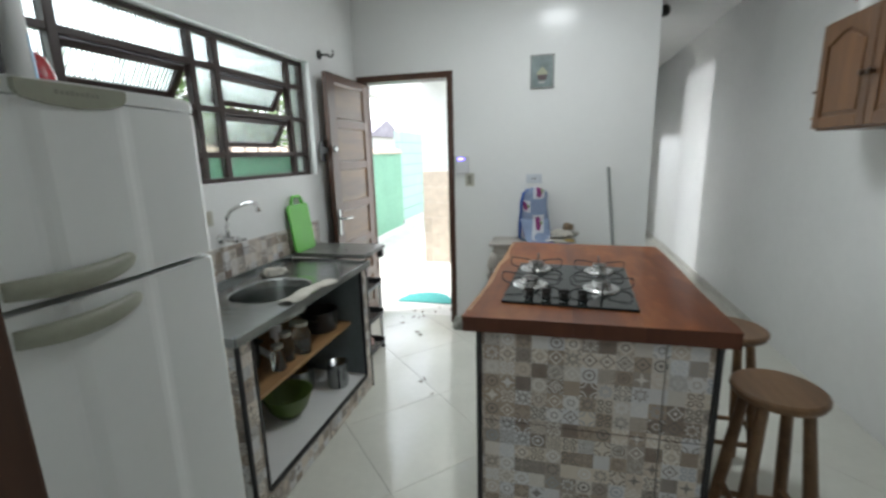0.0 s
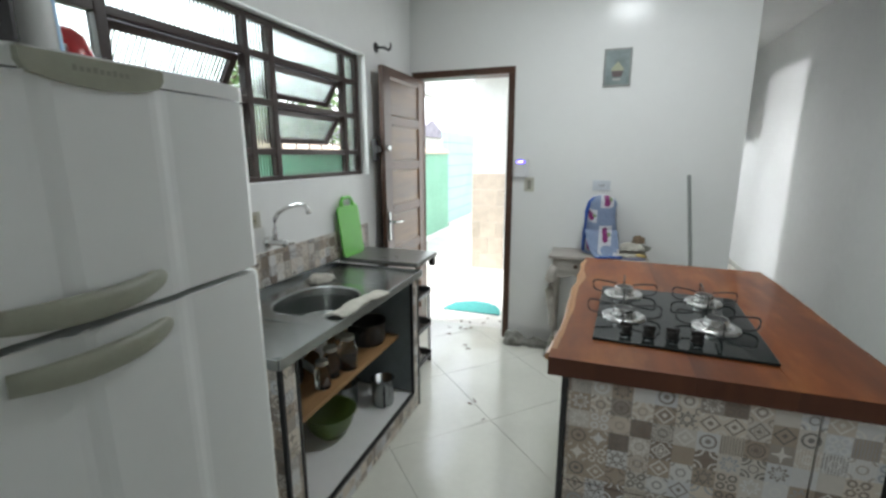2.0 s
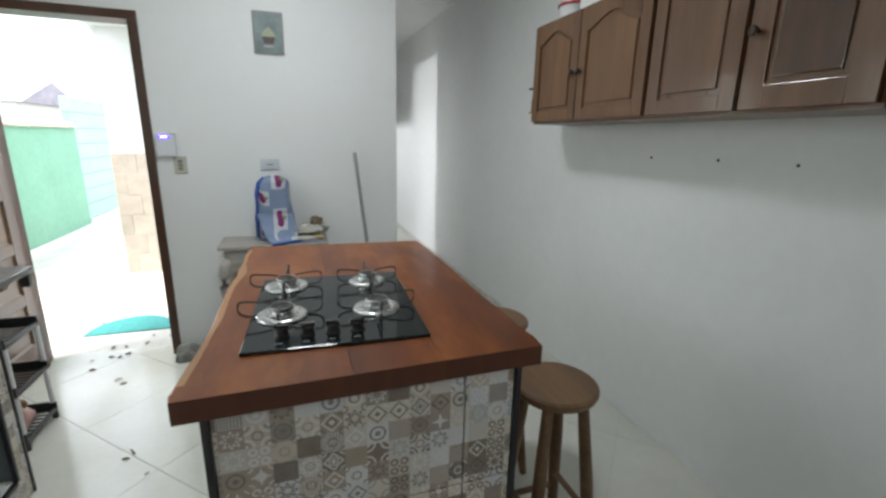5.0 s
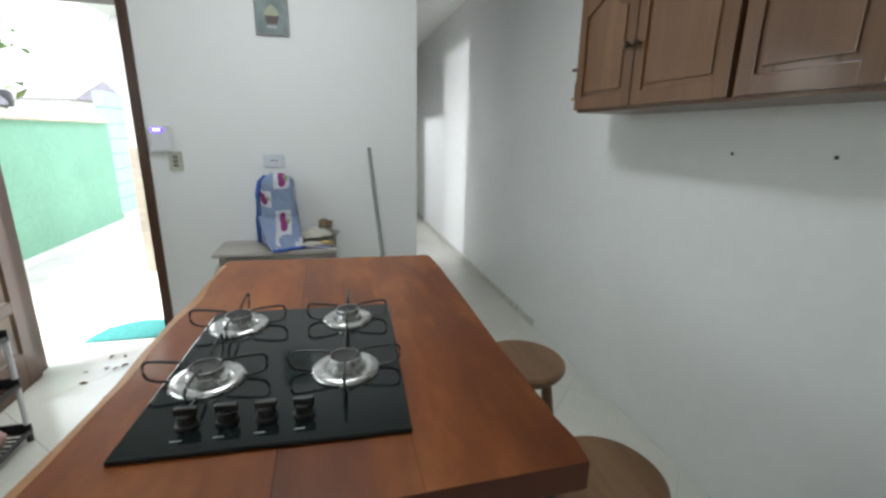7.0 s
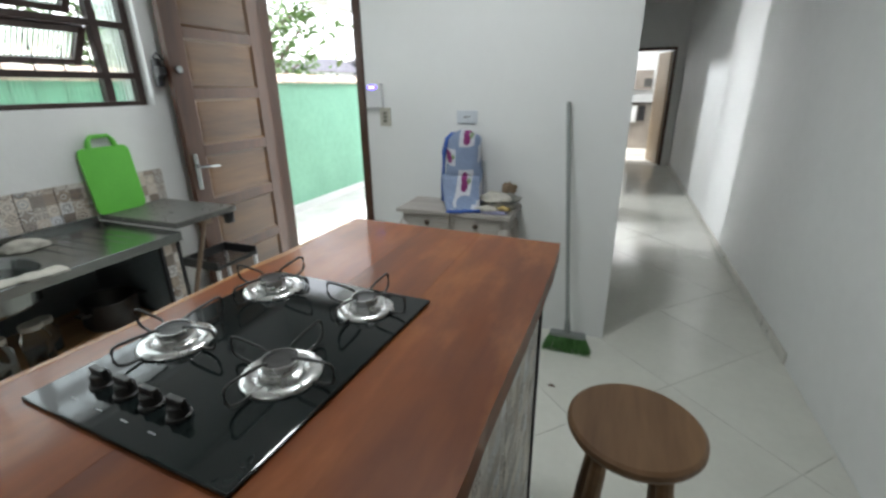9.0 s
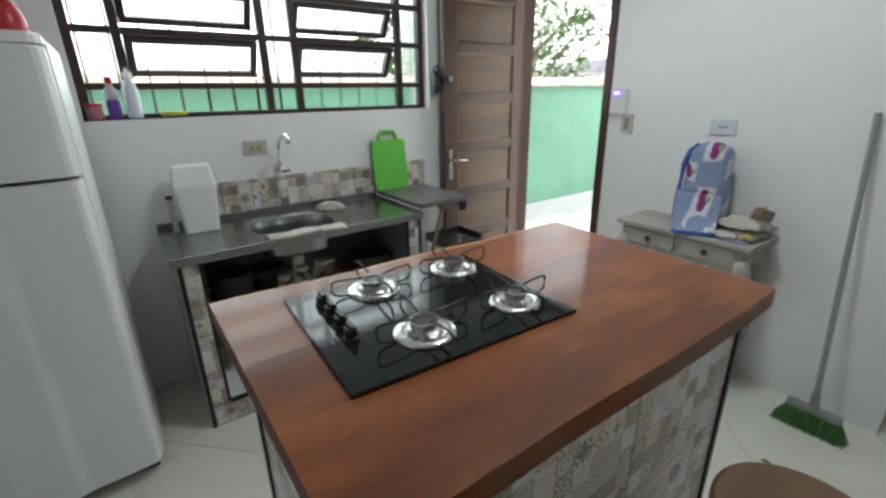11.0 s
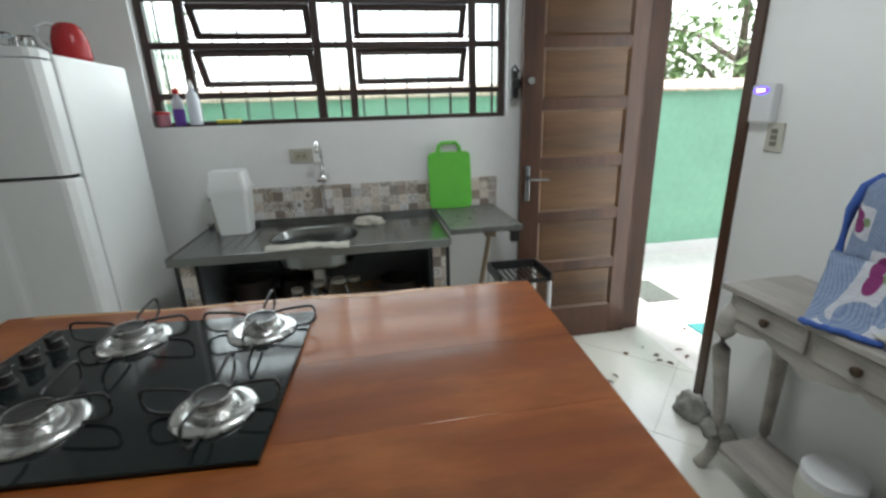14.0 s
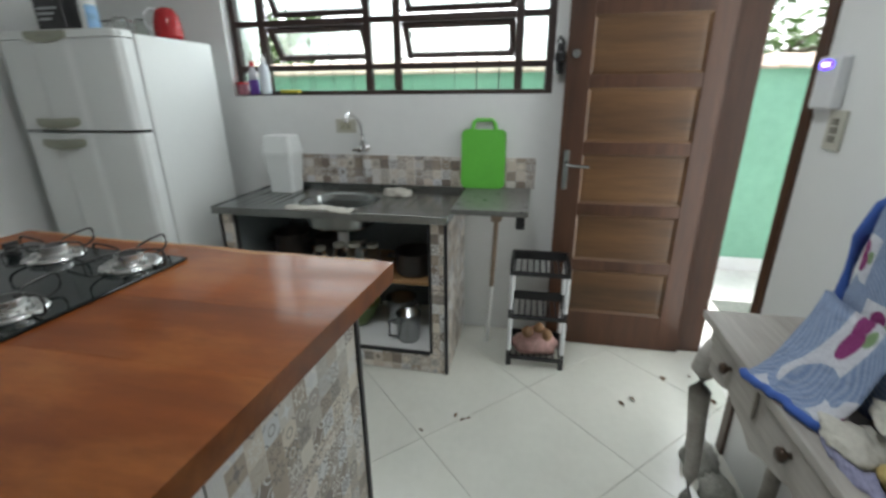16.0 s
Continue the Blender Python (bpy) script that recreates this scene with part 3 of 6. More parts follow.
# the slab is a little out of square: each board end lies on these two slanting lines
def south(x):
    return 1.341 + 0.008 * x


def north(x):
    return 2.543 - 0.062 * x


SX = (0.157, 0.358)
left = [(x + 0.042 * (y - 1.341), y) for x, y in wavy(-0.181, south(-0.19), north(-0.14), 22, 0.016, 3.1)]
board1 = left + [(SX[0], north(SX[0])), (SX[0], south(SX[0]))]
board2 = [(SX[0] + 0.0003, south(SX[0])), (SX[0] + 0.0003, north(SX[0])), (SX[1], north(SX[1])), (SX[1], south(SX[1]))]
right = wavy(0.612, 1.50, north(0.62), 20, 0.010, 8.7, -1)
board3 = [(SX[1] + 0.0003, south(SX[1])), (SX[1] + 0.0003, north(SX[1]))] + right + [(0.606, 1.46), (0.612, 1.40), (0.606, south(0.61))]
for pts in (board1, board2, board3):
    board = part("board", prism(bmesh.new(), pts, IZ, 0.986, bev=0.0006), M_COUNTER, top)
    # south ends only: end grain, darkened further for the side turned from the light
    board.data.materials.append(M_SHADED_END)
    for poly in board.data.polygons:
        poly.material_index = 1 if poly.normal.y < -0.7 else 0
bm = bmesh.new()
tube(bm, [(x - 0.004, y, 0.961) for x, y in left[1:-1]], [0.010 + 0.006 * noise.noise((y * 9, 1, 1)) for x, y in left[1:-1]], seg=8)
part("live_edge", bm, M_BARK, top, "pale sapwood edge")
strip = [(x + 0.001, y) for x, y in left[1:-1]] + [(x + 0.016 + 0.012 * noise.noise((y * 4, 5, 2)), y) for x, y in left[1:-1]][::-1]
part("sapwood_strip", prism(bmesh.new(), strip, 0.9861, 0.9866), M_BARK, top, "narrow strip of paler sapwood")

# ---- hob ----
hob = thing("gas_hob", 0.157, 1.748, 0.986, "black glass four-burner gas hob set in the wooden top", "hob")
HX0, HX1, HY0, HY1, HZ = -0.063, 0.377, 1.478, 2.019, 0.986
part("glass_plate", B(HX0, HX1, HY0, HY1, HZ, HZ + 0.008, bev=0.003), M_HOBGLASS, hob)
HT = HZ + 0.008
for bx, by, s in ((0.014, 1.927, 1.0), (0.269, 1.927, 0.9), (0.015, 1.682, 1.0), (0.269, 1.682, 1.0)):
    bm = bmesh.new()
    lathe(bm, [(0.067 * s, 0.0), (0.066 * s, 0.004), (0.061 * s, 0.008), (0.046 * s, 0.0075), (0.038 * s, 0.006), (0.036 * s, 0.003)], bx, by, HT, 36)
    part("spill_ring", bm, M_ALU, hob, "bright aluminium spill ring", True)
    bm = bmesh.new()
    lathe(bm, [(0.036 * s, 0.004), (0.036 * s, 0.013), (0.030 * s, 0.015), (0.029 * s, 0.017), (0.031 * s, 0.020), (0.031 * s, 0.029), (0.030 * s, 0.031), (0.0285 * s, 0.031), (0.028 * s, 0.028)], bx, by, HT, 32)
    burner = part("burner", bm, M_ALU, hob, "stepped aluminium burner ring", False)
    bm = bmesh.new()
    lathe(bm, [(0.0278 * s, 0.026), (0.0278 * s, 0.0298), (0.020 * s, 0.028), (0.006, 0.0285)], bx, by, HT, 28)
    part("cap", bm, M_IRON, burner, "black burner cap", True)
    # four upright wire loops, each standing on a spoke of the burner
    for cx_, cy_ in ((1, 0), (-1, 0), (0, 1), (0, -1)):
        loop = ((0.058, 0.003), (0.088, 0.006), (0.102, 0.012), (0.107, 0.022), (0.107, 0.038), (0.103, 0.045), (0.094, 0.047), (0.060, 0.044), (0.034, 0.040), (0.027, 0.036))
        bm = bmesh.new()
        tube(bm, [(bx + cx_ * r * s, by + cy_ * r * s, HT + z) for r, z in loop], 0.0027, 7)
        part("pan_support", bm, M_IRON, hob)
for k in range(4):
    kx = 0.024 + 0.060 * k
    bm = bmesh.new()
    lathe(bm, [(0.018, 0), (0.018, 0.004), (0.015, 0.006), (0.014, 0.020), (0.012, 0.022)], kx, 1.548, HT, 20)
    box(bm, kx - 0.017, kx + 0.017, 1.548 - 0.005, 1.548 + 0.005, HT + 0.018, HT + 0.032, bev=0.002)
    part("knob", bm, M_IRON, hob)
M_PRINT = plain("pale_print", (0.45, 0.47, 0.48), 0.4, bumps=0)
for k in range(4):
    part("printed_mark", B(0.012 + 0.060 * k, 0.028 + 0.060 * k, 1.508, 1.510, HT, HT + 0.0004), M_PRINT, hob)
hob.matrix_world = pose(0.157, 1.748, 0.986, 0, 0, -3.1)

# ---- stools ----
def stool(x, y, rz, k=1.0):
    ob = thing("bar_stool", x, y, 0, "round brown wooden bar stool beside the island", "stool", "stools at the island", rz=rz)
    bm = bmesh.new()
    lathe(bm, [(0.120 * k, 0.685), (0.140 * k, 0.692), (0.147 * k, 0.705), (0.146 * k, 0.716), (0.138 * k, 0.722), (0.05 * k, 0.720)], x, y, 0, 40)
    part("seat", bm, M_STOOL, ob, "round seat board worn at the rim")
    legs = []
    for i in range(4):
        a = radians(45 + 90 * i)
        c, s = math.cos(a), math.sin(a)
        legs.append((c, s))
        bm = bmesh.new()
        tube(bm, [(x + 0.175 * c, y + 0.175 * s, 0.006), (x + 0.165 * c, y + 0.165 * s, 0.06), (x + 0.125 * c, y + 0.125 * s, 0.4), (x + 0.088 * c, y + 0.088 * s, 0.69)], [0.015, 0.019, 0.021, 0.017], 12)
        part("leg", bm, M_STOOL, ob)
    for k, z in ((0, 0.22), (1, 0.28), (2, 0.22), (3, 0.28)):
        (c0, s0), (c1, s1) = legs[k], legs[(k + 1) % 4]
        r = 0.168 - 0.11 * z
        bm = bmesh.new()
        rod(bm, (x + r * c0, y + r * s0, z), (x + r * c1, y + r * s1, z), 0.011)
        part("stretcher", bm, M_STOOL, ob)
    return ob


stool(0.815, 1.575, 12, 0.92)
stool(0.846, 2.098, 31)

# ---- fridge ----
fridge = thing("refrigerator", -1.2, 0.79, 0, "white two-door refrigerator with rounded front and grey-green handles", "refrigerator")
FY0, FY1, FZ = 0.472, 1.124, 1.648
part("cabinet", B(-1.452, -0.965, FY0, FY1 + 0.006, 0.03, FZ - 0.012, bev=0.012), M_WHITE, fridge)
M_OLIVE = plain("grey_green_plastic", (0.33, 0.34, 0.27), 0.4, var=0.06, scale=8)
M_GASKET = plain("dark_gasket", (0.05, 0.05, 0.045), 0.7)


def fridge_door(z0, z1):
    """A door slab whose front swells gently across the width, with a rounded rim."""
    bm = bmesh.new()
    n = 44
    prof = []
    for k in range(n + 1):
        f = -1 + 2 * k / n
        y = (FY0 + FY1) / 2 + f * (FY1 - FY0) / 2
        band = min(1, max(0, (y - 0.675) / 0.03)) * min(1, max(0, (0.895 - y) / 0.03))
        prof.append((-0.880 + 0.016 * (1 - abs(f) ** 3) + 0.008 * band - 0.026 * max(0, (abs(f) - 0.92) / 0.08) ** 2, y))
    outline = [(-0.958, FY0), *prof, (-0.958, FY1)]
    prism(bm, outline, z0, z1, bev=0.010)
    return bm


d1 = part("door", fridge_door(1.230, FZ - 0.034), M_WHITE, fridge, "upper freezer door")
d2 = part("door", fridge_door(0.07, 1.217), M_WHITE, fridge, "lower fridge door")
part("top_cap", fridge_door(FZ - 0.031, FZ), M_WHITE, fridge, "white cap strip over the upper door")
part("gasket", B(-0.966, -0.955, FY0 + 0.012, FY1 - 0.012, 0.08, FZ - 0.03), M_GASKET, fridge)
part("plinth", B(-1.49, -0.94, FY0 + 0.02, FY1 - 0.02, 0.006, 0.06), M_GASKET, fridge)
for zc, own in ((1.264, d1), (1.170, d2)):
    bm = bmesh.new()
    pts, rs = [], []
    for k in range(15):
        f = k / 14
        pts.append((-0.853 - 0.016 * abs(2 * f - 1) ** 3 + 0.010 * math.sin(math.pi * f), 0.592 + f * 0.262, zc + 0.010 * f ** 4 - 0.006 * math.sin(math.pi * f)))
        rs.append(0.0085 + 0.0055 * math.sin(math.pi * min(1, 0.12 + 0.8 * f)))
    tube(bm, pts, rs, 12)
    for v in bm.verts:
        f = min(1, max(0, (v.co.y - 0.592) / 0.262))
        mid = zc + 0.010 * f ** 4 - 0.006 * math.sin(math.pi * f)
        v.co.z = mid + (v.co.z - mid) * 1.75
    part("handle", bm, M_OLIVE, own, "long moulded grey-green handle", True)
bm = bmesh.new()
pts = [(0.672, 0.0), (0.68, -0.014), (0.72, -0.024), (0.78, -0.029), (0.84, -0.024), (0.878, -0.014), (0.888, 0.0), (0.888, 0.018), (0.672, 0.018)]
prism(bm, pts, -0.870, -0.850, m=Matrix(((0, 0, 1, 0), (1, 0, 0, 0), (0, 1, 0, FZ - 0.022), (0, 0, 0, 1))))
badge = part("badge", bm, M_OLIVE, d1, "grey-green badge with an unreadable mark")
bm = bmesh.new()
for k in range(9):
    box(bm, -0.850, -0.8495, 0.738 + 0.010 * k, 0.744 + 0.010 * k, FZ - 0.026, FZ - 0.019 + 0.002 * (k % 3 == 0))
part("mark", bm, plain("faded_mark", (0.25, 0.26, 0.21), 0.5, bumps=0), badge)
bm = bmesh.new()
for a, w in ((0.985, 0.022), (1.012, 0.018), (1.036, 0.008), (1.05, 0.014)):
    box(bm, -0.89, -0.8735, a, a + w, FZ - 0.022, FZ - 0.016)
part("model_mark", bm, plain("grey_mark", (0.3, 0.3, 0.3), 0.5, bumps=0), d1)

# ---- sink unit ----
sink_base = thing("sink_cabinet", -1.3, 1.93, 0, "open sink cabinet of tiled masonry with black trim and crowded shelves", "cabinet")
SXF, SY0, SY1, SZ = -1.035, 1.328, 2.508, 0.848
part("bottom_block", B(WX + 0.004, SXF - 0.012, SY0 + 0.012, SY1 - 0.012, 0.006, 0.115), M_GROUT, sink_base)
part("leg_block", B(WX + 0.004, SXF - 0.012, SY0 + 0.012, SY0 + 0.075, 0.115, SZ - 0.02), M_INNER_SHADE, sink_base)
part("leg_block", B(WX + 0.004, SXF - 0.012, SY1 - 0.075, SY1 - 0.012, 0.115, SZ - 0.02), M_INNER_SHADE, sink_base)
part("back_panel", B(WX + 0.002, WX + 0.010, SY0 + 0.075, SY1 - 0.075, 0.122, SZ - 0.02), M_INNER_SHADE, sink_base)
part("floor_tile", B(WX + 0.012, SXF - 0.02, SY0 + 0.077, SY1 - 0.077, 0.115, 0.122), M_WALL, sink_base, "white tiled cupboard floor")
part("shelf", B(WX + 0.012, -1.13, SY0 + 0.077, SY1 - 0.077, 0.455, 0.475, bev=0.002), wood("shelf_wood", (0.28, 0.15, 0.06), (0.50, 0.30, 0.14), 0.5, axis=1), sink_base, "orange wooden shelf board")
clad(sink_base, WX, SXF, SY0, SY1, [SY0 + 0.014, SY0 + 0.079], [0.115, 0.48, SZ - 0.02], "+x")
clad(sink_base, WX, SXF, SY0, SY1, [SY1 - 0.079, SY1 - 0.014], [0.115, 0.48, SZ - 0.02], "+x")
clad(sink_base, WX, SXF, SY0, SY1, [SY0 + 0.014, SY0 + 0.6, SY1 - 0.014], [0.006, 0.115], "+x")
clad(sink_base, WX, SXF, SY0, SY1, [WX + 0.01, -1.3, SXF - 0.012], [0.006, 0.3, 0.6, SZ - 0.02], "+y")
clad(sink_base, WX, SXF, SY0, SY1, [WX + 0.01, -1.3, SXF - 0.012], [0.006, 0.3, 0.6, SZ - 0.02], "-y")
for y in (SY0 + 0.006, SY0 + 0.086, SY1 - 0.086, SY1 - 0.006):
    part("corner_trim", B(SXF - 0.014, SXF + 0.003, y - 0.007, y + 0.007, 0.006 if abs(y - 1.93) > 0.55 else 0.122, SZ - 0.02, bev=0.002), M_BLACKTRIM, sink_base)
part("corner_trim", B(SXF - 0.014, SXF + 0.003, SY0 + 0.093, SY1 - 0.093, 0.108, 0.124, bev=0.002), M_BLACKTRIM, sink_base)

sink = thing("steel_sink", -1.3, 1.93, SZ - 0.02, "stainless steel sink top with an oval bowl and drainer", "sink")
bm = bmesh.new()
TX0, TX1, TY0, TY1 = WX + 0.012, -1.016, 1.308, 2.512
BC, BR = (-1.275, 1.885), (0.165, 0.20)
N = 56
outer, levels = [], []
for k in range(N):
    a = 2 * math.pi * k / N
    c, s = math.cos(a), math.sin(a)
    k1 = min((TX1 - BC[0] if c > 0 else BC[0] - TX0) / max(abs(c), 1e-6), (TY1 - BC[1] if s > 0 else BC[1] - TY0) / max(abs(s), 1e-6))
    outer.append(bm.verts.new((BC[0] + k1 * c, BC[1] + k1 * s, SZ + 0.002)))
for f, dz in ((1.06, 0.0), (1.0, -0.006), (0.96, -0.04), (0.9, -0.12), (0.75, -0.14), (0.12, -0.146)):
    ring = []
    for k in range(N):
        a = 2 * math.pi * k / N
        c, s = math.cos(a), math.sin(a)
        q = (abs(c) ** 2.6 + abs(s) ** 2.6) ** (-1 / 2.6)
        ring.append(bm.verts.new((BC[0] + BR[0] * f * q * c, BC[1] + BR[1] * f * q * s, SZ + dz)))
    levels.append(ring)
for r0, r1 in zip([outer] + levels, levels):
    for k in range(N):
        bm.faces.new((r0[k], r0[(k + 1) % N], r1[(k + 1) % N], r1[k]))
bm.faces.new(levels[-1])
part("bowl", bm, M_STEEL, sink, "oval steel bowl and drainer surface")
bm = bmesh.new()
box(bm, TX1 - 0.004, TX1 + 0.004, TY0, TY1, SZ - 0.032, SZ + 0.006, bev=0.002)
box(bm, TX0, TX1 - 0.004, TY0 - 0.004, TY0 + 0.004, SZ - 0.032, SZ + 0.006, bev=0.002)
box(bm, TX0, TX1 - 0.004, TY1 - 0.004, TY1 + 0.004, SZ - 0.032, SZ + 0.006, bev=0.002)
box(bm, TX0 - 0.006, TX0 + 0.004, TY0, TY1, SZ - 0.005, SZ + 0.03, bev=0.002)
part("rim", bm, M_STEEL, sink)
for y in [1.40 + 0.05 * k for k in range(5)] + [2.17 + 0.055 * k for k in range(6)]:
    bm = bmesh.new()
    tube(bm, [(-1.46, y, SZ + 0.001), (-1.3, y, SZ + 0.0015), (-1.08, y, SZ - 0.001)], 0.003, 6)
    part("drainer_rib", bm, M_STEEL, sink)
bm = bmesh.new()
rod(bm, (BC[0], BC[1], SZ - 0.147), (BC[0], BC[1], SZ - 0.25), 0.03)
tube(bm, [(BC[0], BC[1], SZ - 0.25), (BC[0], BC[1], SZ - 0.34), (BC[0] - 0.03, BC[1], SZ - 0.37), (BC[0] - 0.12, BC[1], SZ - 0.33), (WX + 0.02, BC[1], SZ - 0.33)], 0.018, 10)
part("drain_pipe", bm, M_WALL, sink, "white plastic drain pipe")

splash = thing("tile_splashback", WX + 0.005, 2.18, SZ, "strip of patchwork tiles along the wall above the sink", "splashback")
cuts = [1.47, 1.62, 1.77, 1.92, 2.07, 2.22, 2.37, 2.52, 2.67, 2.89]
for a, c in zip(cuts, cuts[1:]):
    part("tile", B(WX + 0.0005, WX + 0.010, a + J, c - J, SZ + 0.032, 1.045, bev=0.0012, seg=1), M_PATCH, splash)

shelf = thing("stone_side_shelf", -1.33, 2.71, 0.85, "dark grey stone shelf propped beside the sink", "shelf")
part("slab", B(WX + 0.012, -1.05, 2.522, 2.868, 0.858, 0.885, bev=0.004), M_STONE, shelf)
part("bracket", B(-1.53, -1.08, 2.82, 2.845, 0.835, 0.858, bev=0.003), M_BLACKTRIM, shelf)
part("bracket_end", B(-1.09, -1.055, 2.815, 2.855, 0.80, 0.856, bev=0.006), M_BLACKTRIM, shelf)
bm = bmesh.new()
rod(bm, (-1.40, 2.665, 0.008), (-1.255, 2.70, 0.43), 0.012)
part("prop_lower", bm, M_WALL, shelf, "white end of the prop stick")
bm = bmesh.new()
rod(bm, (-1.255, 2.70, 0.43), (-1.12, 2.725, 0.83), 0.012)
box(bm, -1.15, -1.09, 2.70, 2.75, 0.82, 0.857, bev=0.008)
part("prop_upper", bm, plain("brown_stick", (0.24, 0.17, 0.12), 0.5), shelf, "brown end of the prop stick")

# ---- wall cabinets ----
M_CABDARK = wood("cabinet_oak_dark", (0.10, 0.045, 0.02), (0.185, 0.092, 0.044), 0.3, axis=2, scale=0.8, coat=0.4)
M_CABGLOSS = wood("dark_glossy_panel", (0.045, 0.02, 0.010), (0.11, 0.052, 0.026), 0.22, axis=2, scale=0.8, coat=0.8)
M_KNOB = plain("dark_knob", (0.06, 0.035, 0.02), 0.3, var=0.2, scale=30)
CX, CZ0, CZ1 = 1.42, 1.556, 2.08


def facing_west(x):
    return Matrix(((0, 0, -1, x), (1, 0, 0, 0), (0, 1, 0, 0), (0, 0, 0, 1)))


def cabinet_door(ob, y0, y1, arched, x, knob_y, mat):
    z0, z1, s = CZ0 + 0.012, CZ1 - 0.012, 0.055 if arched or knob_y is None else 0.07
    door = part("door", B(x - 0.012, x, y0, y1, z0, z1, bev=0.001), mat, ob)
    for a, c in ((y0, y0 + s), (y1 - s, y1)):
        part("stile", B(x - 0.021, x - 0.0122, a, c, z0, z1, bev=0.003), mat, door)
    part("rail", B(x - 0.021, x - 0.0122, y0 + s, y1 - s, z0, z0 + s, bev=0.003), mat, door)
    a, c = y0 + s, y1 - s
    n = 14
    rise = 0.05 if arched else 0.0

    def crest(f, lift):
        return z1 - s - rise + lift + rise * (0.5 - 0.5 * math.cos(2 * math.pi * min(1, max(0, f)))) ** 0.8

    pts = [(a, z1), (a, crest(0, 0))] + [(a + (c - a) * k / n, crest(k / n, 0)) for k in range(1, n)] + [(c, crest(1, 0)), (c, z1)]
    part("rail", prism(bmesh.new(), pts, 0.0122, 0.021, m=facing_west(x)), mat, door)
    g = 0.018
    pts = [(a + g, z0 + s + g), (c - g, z0 + s + g), (c - g, crest(1, -g))] + [(c - g - (c - a - 2 * g) * k / n, crest(1 - k / n, -g)) for k in range(1, n)] + [(a + g, crest(0, -g))]
    part("raised_field", prism(bmesh.new(), pts, 0.0122, 0.019, m=facing_west(x), bev=0.005), M_CABGLOSS if knob_y and not arched else mat, door)
    if knob_y is None:
        return
    bm = bmesh.new()
    lathe(bm, [(0.006, 0), (0.007, 0.012), (0.014, 0.018), (0.015, 0.026), (0.010, 0.031)], m=pose(x - 0.021, knob_y, CZ0 + 0.235, 0, -90, 0), seg=16)
    part("knob", bm, M_KNOB, door, "", True)


for y0, y1, doors in ((1.987, 2.865, ((2.450, 2.858, True, 2.472), (1.995, 2.444, True, 2.42))), (1.215, 1.981, ((1.598, 1.973, False, None), (1.223, 1.580, False, 1.552))), (0.42, 1.209, ((0.82, 1.202, False, 0.845), (0.428, 0.814, False, 0.785)))):
    cab = thing("wall_cabinet", (CX + EX) / 2, (y0 + y1) / 2, CZ0, "brown oak wall cabinet with panelled doors and round knobs" if y0 < 1.9 else "brown oak wall cabinet with arched panel doors", "wall cabinet", "row of wall cabinets")
    t = 0.016
    for name, args in (("side_panel", (CX, EX - 0.002, y0, y0 + t, CZ0, CZ1)), ("side_panel", (CX, EX - 0.002, y1 - t, y1, CZ0, CZ1)), ("bottom_panel", (CX, EX - 0.002, y0 + t, y1 - t, CZ0, CZ0 + t)),
                       ("top_panel", (CX, EX - 0.002, y0 + t, y1 - t, CZ1 - t, CZ1)), ("back_panel", (EX - 0.01, EX - 0.002, y0 + t, y1 - t, CZ0 + t, CZ1 - t)),
                       ("middle_post", (CX + 0.002, CX + 0.02, (y0 + y1) / 2 - 0.015, (y0 + y1) / 2 + 0.015, CZ0 + t, CZ1 - t))):
        part(name, B(*args, bev=0.001), M_CAB, cab)
    for d0, d1, arched, ky in doors:
        cabinet_door(cab, d0, d1, arched, CX - 0.002, ky, M_CABDARK if d0 < 1.6 else M_CAB)
orn = thing("key_holder", 1.46, 2.89, 1.68, "small dark wooden house-shaped key holder hung on the cabinet end", "key holder")
part("backing", prism(bmesh.new(), [(1.44, 1.632), (1.53, 1.632), (1.53, 1.702), (1.485, 1.752), (1.44, 1.702)], -2.939, -2.866, m=Matrix(((1, 0, 0, 0), (0, 0, -1, 0), (0, 1, 0, 0), (0, 0, 0, 1)))), M_KNOB, orn)
part("roof", B(1.425, 1.545, 2.866, 2.954, 1.754, 1.766, bev=0.002), M_DOOR, orn)
part("ledge", B(1.43, 1.535, 2.866, 2.949, 1.62, 1.631, bev=0.002), plain("ochre_paint", (0.4, 0.25, 0.08), 0.5), orn)
M_BLUE = plain("blue_plastic", (0.10, 0.28, 0.62), 0.35, var=0.06)
bx = thing("storage_box", 1.55, 2.33, CZ1, "flat blue and white plastic box on the wall cabinet", "storage box")
part("body", B(1.43, 1.68, 2.12, 2.52, CZ1 + 0.001, CZ1 + 0.05, bev=0.008), M_WALL, bx)
part("lid", B(1.42, 1.69, 2.11, 2.53, CZ1 + 0.05, CZ1 + 0.075, bev=0.008), M_BLUE, bx, "blue lid")
tub = thing("plastic_tub", 1.52, 2.68, CZ1, "white tub with a red rim on the wall cabinet", "tub")
bm = bmesh.new()
lathe(bm, [(0.07, 0.001), (0.085, 0.06), (0.088, 0.062)], 1.52, 2.68, CZ1, 28)
part("body", bm, M_WALL, tub, smooth=False)
bm = bmesh.new()
lathe(bm, [(0.092, 0.062), (0.092, 0.074), (0.08, 0.076)], 1.52, 2.68, CZ1, 28)
M_RED = plain("red_plastic", (0.45, 0.02, 0.025), 0.25, var=0.08)
part("lid", bm, M_RED, tub, "red lid")
